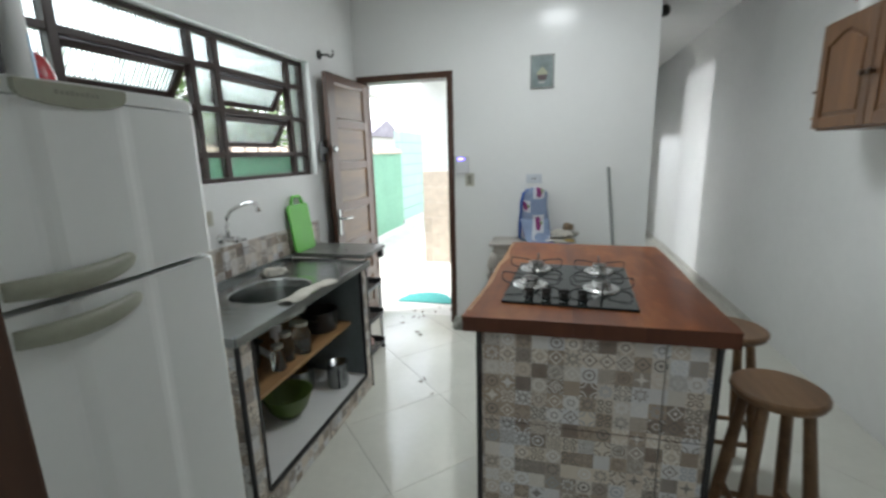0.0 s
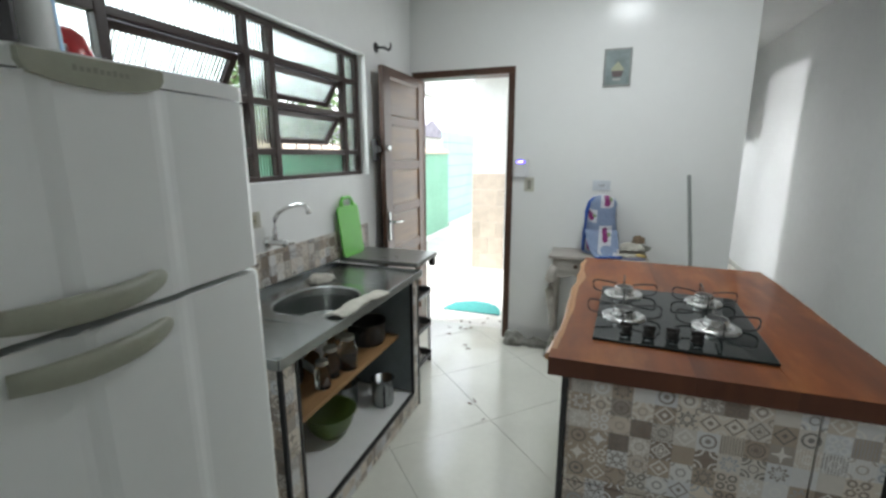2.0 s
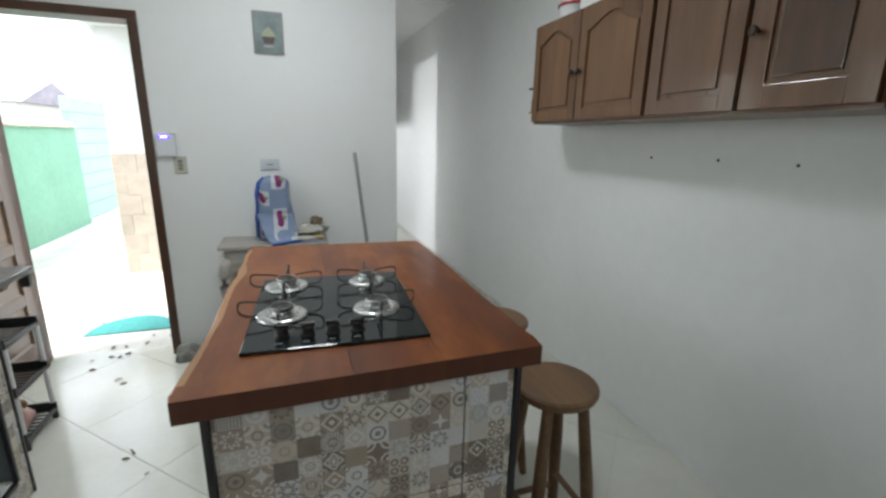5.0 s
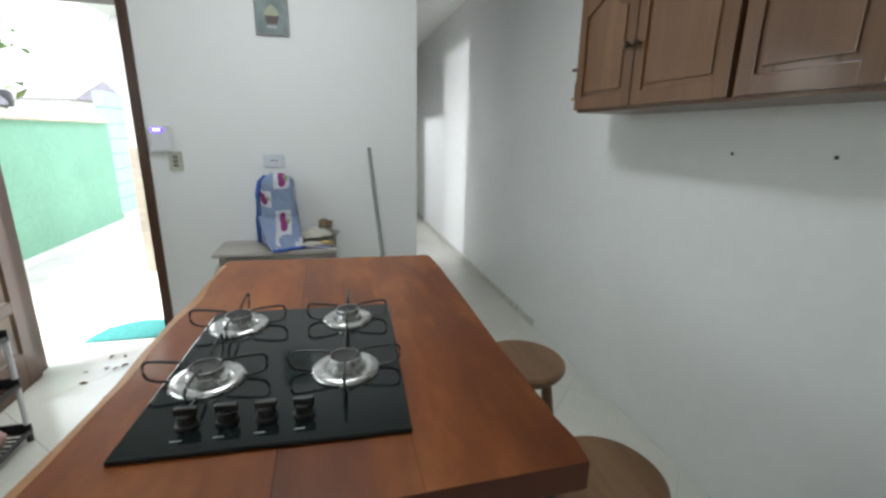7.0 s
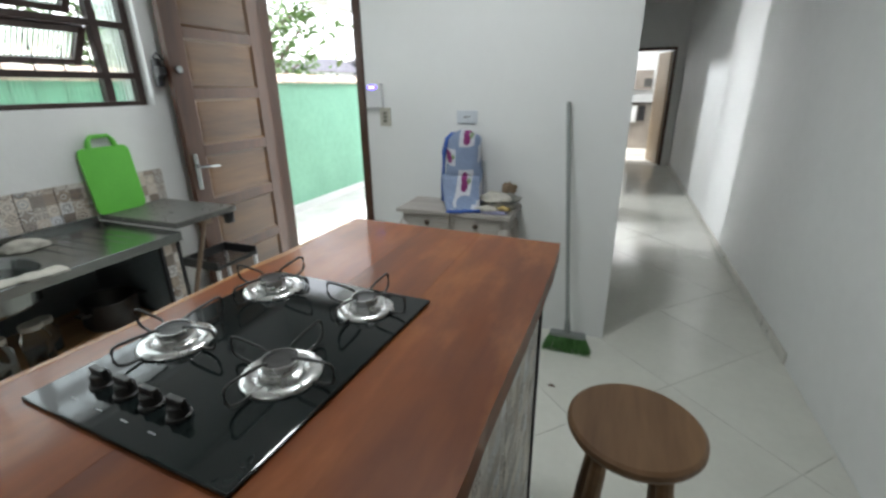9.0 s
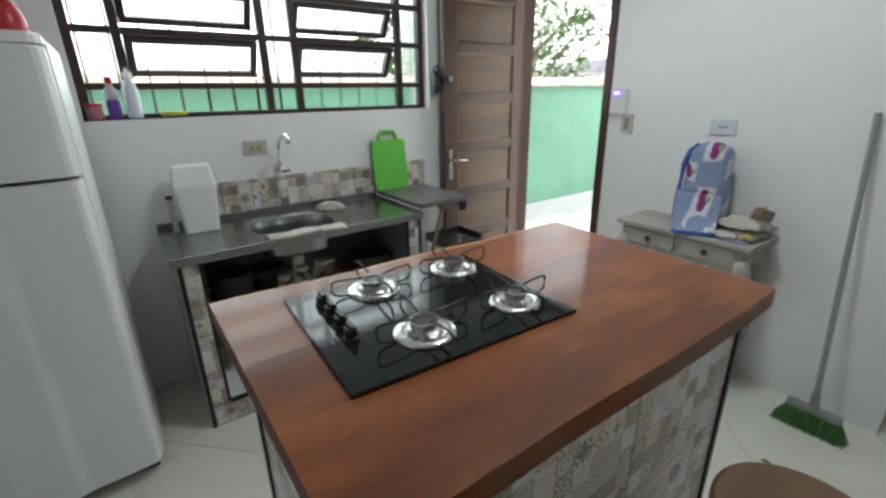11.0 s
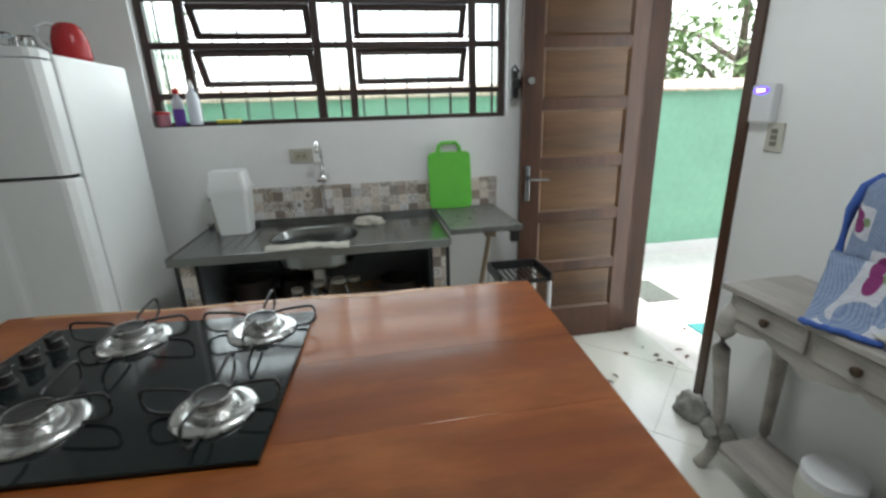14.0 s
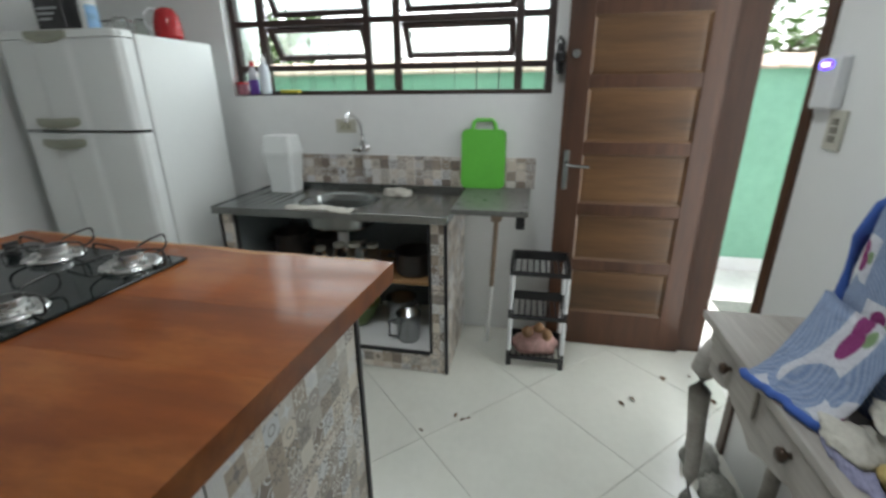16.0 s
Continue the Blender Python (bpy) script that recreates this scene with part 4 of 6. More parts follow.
for y, z in ((2.238, 1.395), (1.878, 1.40), (1.57, 1.397)):
    bm = bmesh.new()
    lathe(bm, [(0.006, 0), (0.006, 0.003), (0.003, 0.004)], m=pose(EX - 0.0005, y, z, 0, -90, 0), seg=10)
    solid("wall_plug", bm, M_IRON, "small dark plug in the white painted wall", "wall plug", "wall plugs")

# ---- things on the door wall ----
pic = thing("wall_picture", -0.02, WY, 2.08, "small grey picture of a cupcake hung on the glossy wall", "picture")
part("board", B(-0.112, 0.066, WY - 0.012, WY - 0.001, 1.962, 2.206, bev=0.002), plain("picture_board", (0.24, 0.25, 0.24), 0.5, var=0.12, scale=12), pic)
part("sheet", B(-0.100, 0.054, WY - 0.0135, WY - 0.0122, 1.974, 2.194), plain("faded_print", (0.20, 0.25, 0.25), 0.45, var=0.25, scale=14), pic)
toy = Matrix(((1, 0, 0, 0), (0, 0, -1, WY - 0.014), (0, 1, 0, 0), (0, 0, 0, 1)))
part("cup", prism(bmesh.new(), [(-0.05, 2.02), (0.005, 2.02), (0.015, 2.06), (-0.06, 2.06)], 0, 0.001, m=toy), plain("print_dark", (0.10, 0.07, 0.07), 0.5), pic)
part("icing", prism(bmesh.new(), [(-0.065, 2.062), (0.02, 2.062), (0.01, 2.085), (-0.022, 2.12), (-0.055, 2.085)], 0, 0.001, m=toy), plain("print_cream", (0.36, 0.37, 0.26), 0.5), pic)
part("band", prism(bmesh.new(), [(-0.05, 2.0), (0.0, 2.0), (0.0, 2.01), (-0.05, 2.01)], 0, 0.001, m=toy), plain("print_pale", (0.5, 0.48, 0.46), 0.5), pic)

M_PLASTIC = plain("white_plastic", (0.72, 0.73, 0.74), 0.35, var=0.03)
AZ = -0.007
alarm = thing("alarm_keypad", -0.63, WY, 1.42, "white alarm keypad with a lit blue display", "alarm panel")
part("case", B(-0.705, -0.603, WY - 0.032, WY - 0.001, 1.335 + AZ, 1.475 + AZ, bev=0.008), M_PLASTIC, alarm)
bm = bmesh.new()
lathe(bm, [(0.034, 0), (0.034, 0.002), (0.030, 0.003)], m=pose(-0.661, WY - 0.0318, 1.452 + AZ, 90, 0, 0) @ Matrix.Diagonal((1, 0.42, 1, 1)), seg=28)
disp = part("display", bm, glow("blue_display", (0.08, 0.03, 1.0), 0.75), alarm, "glowing blue oval display")
part("digits", B(-0.680, -0.642, WY - 0.0356, WY - 0.0350, 1.446 + AZ, 1.459 + AZ), glow("pale_digits", (0.7, 0.65, 1.0), 0.55), disp)
part("bracket", B(-0.718, -0.593, WY - 0.006, WY - 0.001, 1.322 + AZ, 1.335 + AZ, bev=0.001), M_PLASTIC, alarm)
M_IVORY = plain("ivory_plate", (0.50, 0.49, 0.42), 0.4, var=0.04)
sw = thing("light_switch", -0.585, WY, 1.275, "beige light switch plate with three rockers beside the door", "light switch")
part("plate", B(-0.630, -0.558, WY - 0.009, WY - 0.001, 1.222, 1.328, bev=0.003), M_IVORY, sw)
for z in (1.252, 1.275, 1.298):
    part("rocker", B(-0.607, -0.581, WY - 0.0125, WY - 0.0085, z - 0.009, z + 0.009, bev=0.0015), plain("grey_rocker", (0.2, 0.19, 0.16), 0.4), sw)
so = thing("wall_socket", -0.07, WY, 1.28, "white double wall socket plate on the glossy wall", "socket")
part("plate", B(-0.132, -0.009, WY - 0.009, WY - 0.001, 1.243, 1.315, bev=0.003), plain("socket_plate", (0.62, 0.66, 0.70), 0.35), so)
for x in (-0.085, -0.07, -0.055):
    part("hole", B(x - 0.004, x + 0.004, WY - 0.0096, WY - 0.0088, 1.275, 1.283), M_IRON, so)
so2 = thing("wall_socket", WX, 1.825, 1.205, "cream wall socket plate above the sink", "socket")
part("plate", B(WX + 0.001, WX + 0.009, 1.765, 1.885, 1.168, 1.242, bev=0.003), M_IVORY, so2)
part("insert", B(WX + 0.009, WX + 0.012, 1.79, 1.86, 1.182, 1.228, bev=0.002), plain("ochre_insert", (0.42, 0.40, 0.30), 0.4), so2)
for y in (1.81, 1.84):
    part("hole", B(WX + 0.012, WX + 0.0125, y - 0.004, y + 0.004, 1.2, 1.208), M_IRON, so2)

# ---- console table ----
M_WASH = wood("whitewashed_wood", (0.26, 0.235, 0.205), (0.48, 0.455, 0.42), 0.6, axis=0, scale=1.0, bumps=0.3)
tab = thing("console_table", -0.06, 3.55, 0, "whitewashed wooden console table with curved legs and two drawers", "console table")
TX_0, TX_1, TY_0, TY_1, TZ = -0.392, 0.265, 3.375, 3.683, 0.799
part("tabletop", B(TX_0, TX_1, TY_0, TY_1, TZ - 0.022, TZ, bev=0.004), M_WASH, tab)
bm = bmesh.new()
box(bm, TX_0 + 0.03, TX_1 - 0.03, TY_1 - 0.04, TY_1 - 0.02, TZ - 0.12, TZ - 0.022)
box(bm, TX_0 + 0.03, TX_0 + 0.045, TY_0 + 0.04, TY_1 - 0.04, TZ - 0.12, TZ - 0.022)
box(bm, TX_1 - 0.045, TX_1 - 0.03, TY_0 + 0.04, TY_1 - 0.04, TZ - 0.12, TZ - 0.022)
part("side_apron", bm, M_WASH, tab)
pts = [(TX_0 + 0.03, TZ - 0.022), (TX_0 + 0.03, TZ - 0.16)]
for k in range(1, 24):
    f = k / 24
    pts.append((TX_0 + 0.03 + f * (TX_1 - TX_0 - 0.06), TZ - 0.135 - 0.03 * abs(math.cos(2 * math.pi * f)) ** 0.7 + 0.022 * math.exp(-((f - 0.5) / 0.05) ** 2) * -1))
pts += [(TX_1 - 0.03, TZ - 0.16), (TX_1 - 0.03, TZ - 0.022)]
part("front_apron", prism(bmesh.new(), pts, 0, 0.018, m=Matrix(((1, 0, 0, 0), (0, 0, -1, TY_0 + 0.04), (0, 1, 0, 0), (0, 0, 0, 1)))), M_WASH, tab)
for a, c in ((TX_0 + 0.06, -0.075), (-0.05, TX_1 - 0.06)):
    dr = part("drawer", B(a, c, TY_0 + 0.014, TY_0 + 0.0215, TZ - 0.112, TZ - 0.03, bev=0.003), M_WASH, tab)
    bm = bmesh.new()
    lathe(bm, [(0.006, 0), (0.007, 0.008), (0.015, 0.014), (0.015, 0.022), (0.008, 0.026)], m=pose((a + c) / 2, TY_0 + 0.014, TZ - 0.068, 90, 0, 0), seg=16)
    part("knob", bm, M_KNOB, dr, "dark turned knob", True)
for x, sx in ((TX_0 + 0.045, -1), (TX_1 - 0.045, 1)):
    for y, sy in ((TY_0 + 0.045, -1), (TY_1 - 0.04, 1)):
        bm = bmesh.new()
        o = 1.0 if sy < 0 else 0.25
        curve = ((0.715, 0.0, 0.034), (0.665, 0.018, 0.037), (0.61, 0.030, 0.035), (0.54, 0.030, 0.030), (0.45, 0.020, 0.026), (0.35, 0.008, 0.023), (0.25, 0.0, 0.021), (0.15, -0.003, 0.020), (0.08, 0.008, 0.021), (0.04, 0.022, 0.023), (0.008, 0.034, 0.025))
        tube(bm, [(x + sx * o * d, y + sy * 0.5 * o * d, z) for z, d, r in curve], [r for z, d, r in curve], 14)
        part("leg", bm, M_WASH, tab, "", True)
part("lower_shelf", B(TX_0 + 0.05, TX_1 - 0.05, TY_0 + 0.05, TY_1 - 0.05, 0.115, 0.135, bev=0.003), M_WASH, tab)


def crumple(bm, cx, cy, z, rx, ry, h, seed, fold=7.0, sub=4):
    """A heap of folded cloth, flat underneath."""
    made = bmesh.ops.create_icosphere(bm, subdivisions=sub, radius=1.0)["verts"]
    for v in made:
        d = v.co.normalized()
        k = 1 + 0.36 * noise.noise(Vector((d.x * 1.7, d.y * 1.7, d.z * 1.7 + seed))) + 0.34 * abs(noise.noise(Vector((d.x * fold, d.y * fold * 0.5, d.z * fold + seed)))) + 0.13 * noise.noise(Vector((d.x * 9, d.y * 9, d.z * 9 + seed)))
        zz = d.z * k
        v.co = Vector((cx + rx * d.x * k, cy + ry * d.y * k, z + (h * max(zz, 0) if zz > 0 else 0.0)))
    return bm


def gingham(name):
    """Blue woven cloth in squares, some white with purple plums or yellow pears."""
    m, t, b = nodes_of(name)
    c = t.nodes.new("ShaderNodeTexCoord")
    sep = t.nodes.new("ShaderNodeSeparateXYZ")
    t.links.new(c.outputs["Object"], sep.inputs[0])
    cell = 0.103
    u = math_node(t, "DIVIDE", math_node(t, "ADD", sep.outputs[0], 5.02), cell)
    w = math_node(t, "DIVIDE", math_node(t, "ADD", math_node(t, "SUBTRACT", sep.outputs[2], math_node(t, "MULTIPLY", sep.outputs[1], 0.8)), 6.13), cell)
    iu, iw = math_node(t, "FLOOR", u), math_node(t, "FLOOR", w)
    x, y = math_node(t, "SUBTRACT", math_node(t, "FRACT", u), 0.5), math_node(t, "SUBTRACT", math_node(t, "FRACT", w), 0.5)
    par = math_node(t, "MODULO", math_node(t, "ADD", iu, iw), 2.0)
    white = math_node(t, "MULTIPLY", math_node(t, "GREATER_THAN", par, 0.5), math_node(t, "LESS_THAN", math_node(t, "MAXIMUM", math_node(t, "ABSOLUTE", x), math_node(t, "ABSOLUTE", y)), 0.41))
    stripes = math_node(t, "SINE", math_node(t, "MULTIPLY", math_node(t, "ADD", u, w), 60.0))
    blue = ramp(t, math_node(t, "MULTIPLY_ADD", stripes, 0.5, 0.5), [(0.0, (0.17, 0.235, 0.38)), (1.0, (0.275, 0.335, 0.455))])
    cv = t.nodes.new("ShaderNodeCombineXYZ")
    t.links.new(iu, cv.inputs[0])
    t.links.new(iw, cv.inputs[1])
    wn_ = t.nodes.new("ShaderNodeTexWhiteNoise")
    t.links.new(cv.outputs[0], wn_.inputs["Vector"])
    fruit = ramp(t, wn_.outputs["Value"], [(0.0, (0.22, 0.03, 0.14)), (0.84, (0.62, 0.48, 0.08))])
    fruit.node.color_ramp.interpolation = "CONSTANT"

    def disc(ox, oy, r):
        dx, dy = math_node(t, "SUBTRACT", x, ox), math_node(t, "SUBTRACT", y, oy)
        return math_node(t, "LESS_THAN", math_node(t, "ADD", math_node(t, "MULTIPLY", dx, dx), math_node(t, "MULTIPLY", dy, dy)), r * r)

    blob = math_node(t, "MAXIMUM", disc(-0.04, 0.12, 0.17), disc(0.02, -0.13, 0.19))
    leafy = disc(0.24, 0.02, 0.11)
    col = mix_col(t, leafy, (0.54, 0.55, 0.59), (0.20, 0.30, 0.15))
    col = mix_col(t, blob, col, fruit)
    col = mix_col(t, white, blue, col)
    t.links.new(col, b.inputs["Base Color"])
    b.inputs["Roughness"].default_value = 0.9
    bump(t, b, noise_tex(t, coords(t), 24, 4), 0.7, 0.02)
    return m


M_GING = gingham("plum_tea_towel")
M_HEM = plain("blue_hem", (0.05, 0.12, 0.42), 0.85, var=0.12, scale=40)
M_OFFCLOTH = plain("off_white_cloth", (0.52, 0.50, 0.44), 0.9, var=0.14, scale=12, bumps=0.4, bscale=200)
M_GREYCLOTH = plain("grey_cloth", (0.30, 0.30, 0.27), 0.9, var=0.3, scale=14, bumps=0.4, bscale=200)
cover = thing("covered_appliance", -0.06, 3.57, TZ, "tall kitchen appliance covered with a blue plum-patterned tea towel", "appliance cover")
bm = bmesh.new()
cols_, rws = 22, 20
grid = []
for r in range(rws + 1):
    f = r / rws
    row = []
    for k in range(cols_):
        a = 2 * math.pi * k / cols_
        c, s = math.cos(a), math.sin(a)
        q = (abs(c) ** 3 + abs(s) ** 3) ** (-1 / 3)
        hx, hy = 0.114 - 0.02 * f, 0.072 - 0.02 * f
        if f > 0.86:
            g = (f - 0.86) / 0.14
            hx, hy = hx * math.sqrt(max(0.02, 1 - g * g * 0.9)), hy * math.sqrt(max(0.02, 1 - g * g * 0.9))
        wob = 0.006 * noise.noise(Vector((c * 3, s * 3, f * 6)))
        row.append(bm.verts.new((-0.055 + (hx + wob) * q * c, 3.585 + (hy + wob) * q * s, TZ + 0.001 + 0.415 * f)))
    grid.append(row)
for r0, r1 in zip(grid, grid[1:]):
    for k in range(cols_):
        bm.faces.new((r0[k], r0[(k + 1) % cols_], r1[(k + 1) % cols_], r1[k]))
bm.faces.new(grid[-1])
bm.faces.new(grid[0][::-1])
part("towel", bm, M_GING, cover, "", True)


def sheet(bm, f, nu, nv, thick):
    """A cloth with thickness over f(u, v)."""
    a = [[bm.verts.new(f(i / nu, j / nv)) for j in range(nv + 1)] for i in range(nu + 1)]
    c = [[bm.verts.new(f(i / nu, j / nv) + Vector((0, 0, -thick))) for j in range(nv + 1)] for i in range(nu + 1)]
    for i in range(nu):
        for j in range(nv):
            bm.faces.new((a[i][j], a[i + 1][j], a[i + 1][j + 1], a[i][j + 1]))
            bm.faces.new((c[i][j], c[i][j + 1], c[i + 1][j + 1], c[i + 1][j]))
    for i in range(nu):
        bm.faces.new((a[i][0], c[i][0], c[i + 1][0], a[i + 1][0]))
        bm.faces.new((a[i][nv], a[i + 1][nv], c[i + 1][nv], c[i][nv]))
    for j in range(nv):
        bm.faces.new((a[0][j], a[0][j + 1], c[0][j + 1], c[0][j]))
        bm.faces.new((a[nu][j], c[nu][j], c[nu][j + 1], a[nu][j + 1]))
    return bm


def skirt(u, v):
    """The towel's front falls forward over the table edge, pulled to one side."""
    fold = 0.010 * noise.noise(Vector((u * 5, v * 3, 3))) + 0.005 * math.sin(u * 11 + v * 2) * v
    x = (-0.165 + 0.225 * u) * (1 - v) + (-0.075 + 0.165 * u) * v
    y = 3.512 * (1 - v) + (3.348 + 0.066 * u) * v
    return Vector((x, y + fold, TZ + 0.007 + 0.17 * (1 - v) ** 2.0 + abs(fold)))


part("skirt", sheet(bmesh.new(), skirt, 18, 12, 0.003), M_GING, cover, "", True)
bm = bmesh.new()
tube(bm, [tuple(skirt(k / 12, 1.0) + Vector((0, -0.002, 0.001))) for k in range(13)], 0.009, 8)
part("hem", bm, M_HEM, cover, "plain blue hem", True)
bm = bmesh.new()
tube(bm, [(-0.168, 3.545, TZ + 0.02), (-0.166, 3.54, TZ + 0.15), (-0.158, 3.54, TZ + 0.3), (-0.145, 3.55, TZ + 0.37), (-0.11, 3.56, TZ + 0.405)], [0.012, 0.014, 0.014, 0.012, 0.009], 8)
part("side_hem", bm, M_HEM, cover, "blue ruffled edge", True)
ht = thing("folded_cloths", 0.17, 3.55, TZ, "heap of off-white folded kitchen cloths on the console table", "cloths")
M_LILAC = plain("lilac_cloth", (0.36, 0.36, 0.52), 0.9, var=0.25, scale=22, bumps=0.4, bscale=200)
for k, (x, y, z, rx, ry, h, m) in enumerate(((0.165, 3.55, 0.0, 0.085, 0.085, 0.05, M_OFFCLOTH), (0.19, 3.565, 0.04, 0.075, 0.07, 0.05, M_GREYCLOTH), (0.15, 3.525, 0.05, 0.085, 0.05, 0.05, M_OFFCLOTH), (0.205, 3.60, 0.085, 0.04, 0.035, 0.06, plain("brown_cloth", (0.24, 0.17, 0.11), 0.9, var=0.2)),
                                             (0.155, 3.445, 0.0, 0.08, 0.04, 0.02, M_LILAC), (0.125, 3.44, 0.016, 0.06, 0.035, 0.018, M_OFFCLOTH), (0.21, 3.46, 0.016, 0.035, 0.03, 0.02, plain("ochre_cloth", (0.48, 0.36, 0.14), 0.9, var=0.25, scale=20)))):
    part("cloth", crumple(bmesh.new(), x, y, TZ + 0.001 + z, rx, ry, h * 0.8, 3.3 * k, sub=4), m, ht, "", True)
jar = thing("white_jar", -0.02, 3.56, 0.135, "squat white plastic jar on the table's lower shelf", "jar")
bm = bmesh.new()
lathe(bm, [(0.075, 0.001), (0.088, 0.02), (0.088, 0.09), (0.08, 0.105)], -0.02, 3.55, 0.135, 28)
part("body", bm, plain("cream_plastic", (0.55, 0.55, 0.47), 0.4, var=0.05), jar, "", False)
bm = bmesh.new()
lathe(bm, [(0.084, 0.105), (0.085, 0.14), (0.075, 0.148)], -0.02, 3.55, 0.135, 28)
part("lid", bm, M_PLASTIC, jar, "white screw lid")
rag = thing("rag_bundle", -0.58, 3.60, 0, "crumpled grey rag on the floor beside the door frame", "rag")
part("cloth", crumple(bmesh.new(), -0.655, 3.585, 0.0055, 0.085, 0.06, 0.085, 11.0), M_GREYCLOTH, rag, "", True)
rag2 = thing("rag_bundle", -0.40, 3.62, 0, "crumpled grey rag on the floor under the table", "rag")
part("cloth", crumple(bmesh.new(), -0.49, 3.60, 0.0055, 0.13, 0.055, 0.05, 17.0), M_GREYCLOTH, rag2, "", True)

# ---- broom ----
br = thing("broom", 0.58, 3.5, 0, "grey-handled broom with green bristles leaning on the wall", "broom")
bm = bmesh.new()
rod(bm, (0.595, 3.50, 0.14), (0.486, 3.668, 1.36), 0.0115, 0.0115, 14)
part("handle", bm, plain("grey_handle", (0.27, 0.29, 0.28), 0.35, var=0.05), br)
bm = bmesh.new()
rod(bm, (0.597, 3.497, 0.115), (0.59, 3.508, 0.19), 0.020, 0.014, 14)
box(bm, 0.50, 0.70, 3.472, 3.518, 0.092, 0.122, bev=0.010)
part("head", bm, plain("grey_head", (0.22, 0.24, 0.23), 0.4), br)
bm = bmesh.new()
rng = random.Random(5)
for k in range(420):
    x, y = rng.uniform(0.505, 0.695), rng.uniform(3.476, 3.514)
    ex, ey = (x - 0.6) * 1.45 + 0.6 + rng.uniform(-0.006, 0.006), (y - 3.495) * 1.9 + 3.485
    rod(bm, (x, y, 0.094), (ex, ey, 0.0065), 0.0022, 0.0014, 4)
part("bristles", bm, plain("green_bristle", (0.07, 0.20, 0.05), 0.6, var=0.3, scale=60), br, "splayed green bristles")

# ---- plastic rack ----
rk = thing("plastic_rack", -1.35, 2.97, 0, "small three-tier black and white plastic rack beside the door", "rack")
RX0, RX1, RY0, RY1 = -1.43, -1.18, 2.795, 3.088
for z in (0.045, 0.285, 0.525):
    bm = bmesh.new()
    box(bm, RX0, RX1, RY0, RY0 + 0.014, z, z + 0.05, bev=0.003)
    box(bm, RX0, RX1, RY1 - 0.014, RY1, z, z + 0.05, bev=0.003)
    box(bm, RX0, RX0 + 0.014, RY0 + 0.014, RY1 - 0.014, z, z + 0.05, bev=0.003)
    box(bm, RX1 - 0.014, RX1, RY0 + 0.014, RY1 - 0.014, z, z + 0.022, bev=0.003)
    tray = part("tray", bm, M_BLACKTRIM, rk, "black slatted tray")
    for k in range(9):
        y = RY0 + 0.02 + k * (RY1 - RY0 - 0.04) / 8
        part("slat", B(RX0 + 0.014, RX1 - 0.014, y - 0.004, y + 0.004, z, z + 0.006), M_BLACKTRIM, tray)
for x in (RX0 + 0.012, RX1 - 0.012):
    for y in (RY0 + 0.012, RY1 - 0.012):
        for lo, hi in ((0.095, 0.285), (0.335, 0.525)):
            bm = bmesh.new()
            rod(bm, (x, y, lo), (x, y, hi), 0.0115, seg=12)
            part("post", bm, M_PLASTIC, rk, "white plastic post")
        bm = bmesh.new()
        rod(bm, (x, y, 0.006), (x, y, 0.045), 0.014, seg=12)
        part("foot", bm, M_BLACKTRIM, rk)
bag = thing("onion_bag", -1.33, 2.95, 0.06, "pink printed bag of onions in the rack's lowest tray", "bag")
part("bag", crumple(bmesh.new(), -1.32, 2.945, 0.053, 0.085, 0.11, 0.09, 21.0, sub=3), plain("pink_print_bag", (0.50, 0.30, 0.27), 0.6, var=0.3, scale=25), bag, "", True)
for k, (x, y, z) in enumerate(((-1.30, 2.90, 0.15), (-1.33, 2.96, 0.16), (-1.29, 3.00, 0.145))):
    bm = bmesh.new()
    lathe(bm, [(0.004, -0.032), (0.022, -0.024), (0.033, 0), (0.024, 0.022), (0.006, 0.034)], x, y, z, 16)
    part("onion", bm, plain("onion_skin", (0.36, 0.20, 0.10), 0.4, var=0.25, scale=30), bag, "", True)

# ---- on the sink ----
fa = thing("wall_tap", WX, 1.93, 1.09, "chrome wall-mounted kitchen tap with a raised swivel spout", "tap")
bm = bmesh.new()
lathe(bm, [(0.028, 0), (0.027, 0.006), (0.018, 0.012), (0.014, 0.02), (0.014, 0.075), (0.018, 0.08), (0.018, 0.10), (0.012, 0.105)], m=pose(WX + 0.0005, 1.93, 1.09, 0, 90, 0), seg=20)
body_t = part("body", bm, M_CHROME, fa, "", True)
bm = bmesh.new()
tube(bm, [(WX + 0.045, 1.93, 1.095), (WX + 0.045, 1.93, 1.15), (WX + 0.05, 1.93, 1.20), (WX + 0.075, 1.93, 1.235), (WX + 0.12, 1.93, 1.258), (WX + 0.19, 1.93, 1.278), (WX + 0.225, 1.93, 1.275), (WX + 0.24, 1.93, 1.255), (WX + 0.242, 1.93, 1.235)], [0.012, 0.011, 0.0095, 0.0095, 0.0095, 0.0095, 0.0095, 0.011, 0.012], 12)
part("spout", bm, M_CHROME, fa, "", True)
bm = bmesh.new()
rod(bm, (WX + 0.105, 1.93, 1.09), (WX + 0.125, 1.93, 1.09), 0.010)
box(bm, WX + 0.122, WX + 0.136, 1.905, 1.955, 1.082, 1.098, bev=0.004)
part("handle", bm, M_CHROME, fa)
cb = thing("chopping_board", -1.53, 2.61, 0.885, "bright green plastic chopping board leaning on the splashback", "chopping board")
bm = bmesh.new()
H0, W0 = 0.31, 0.118


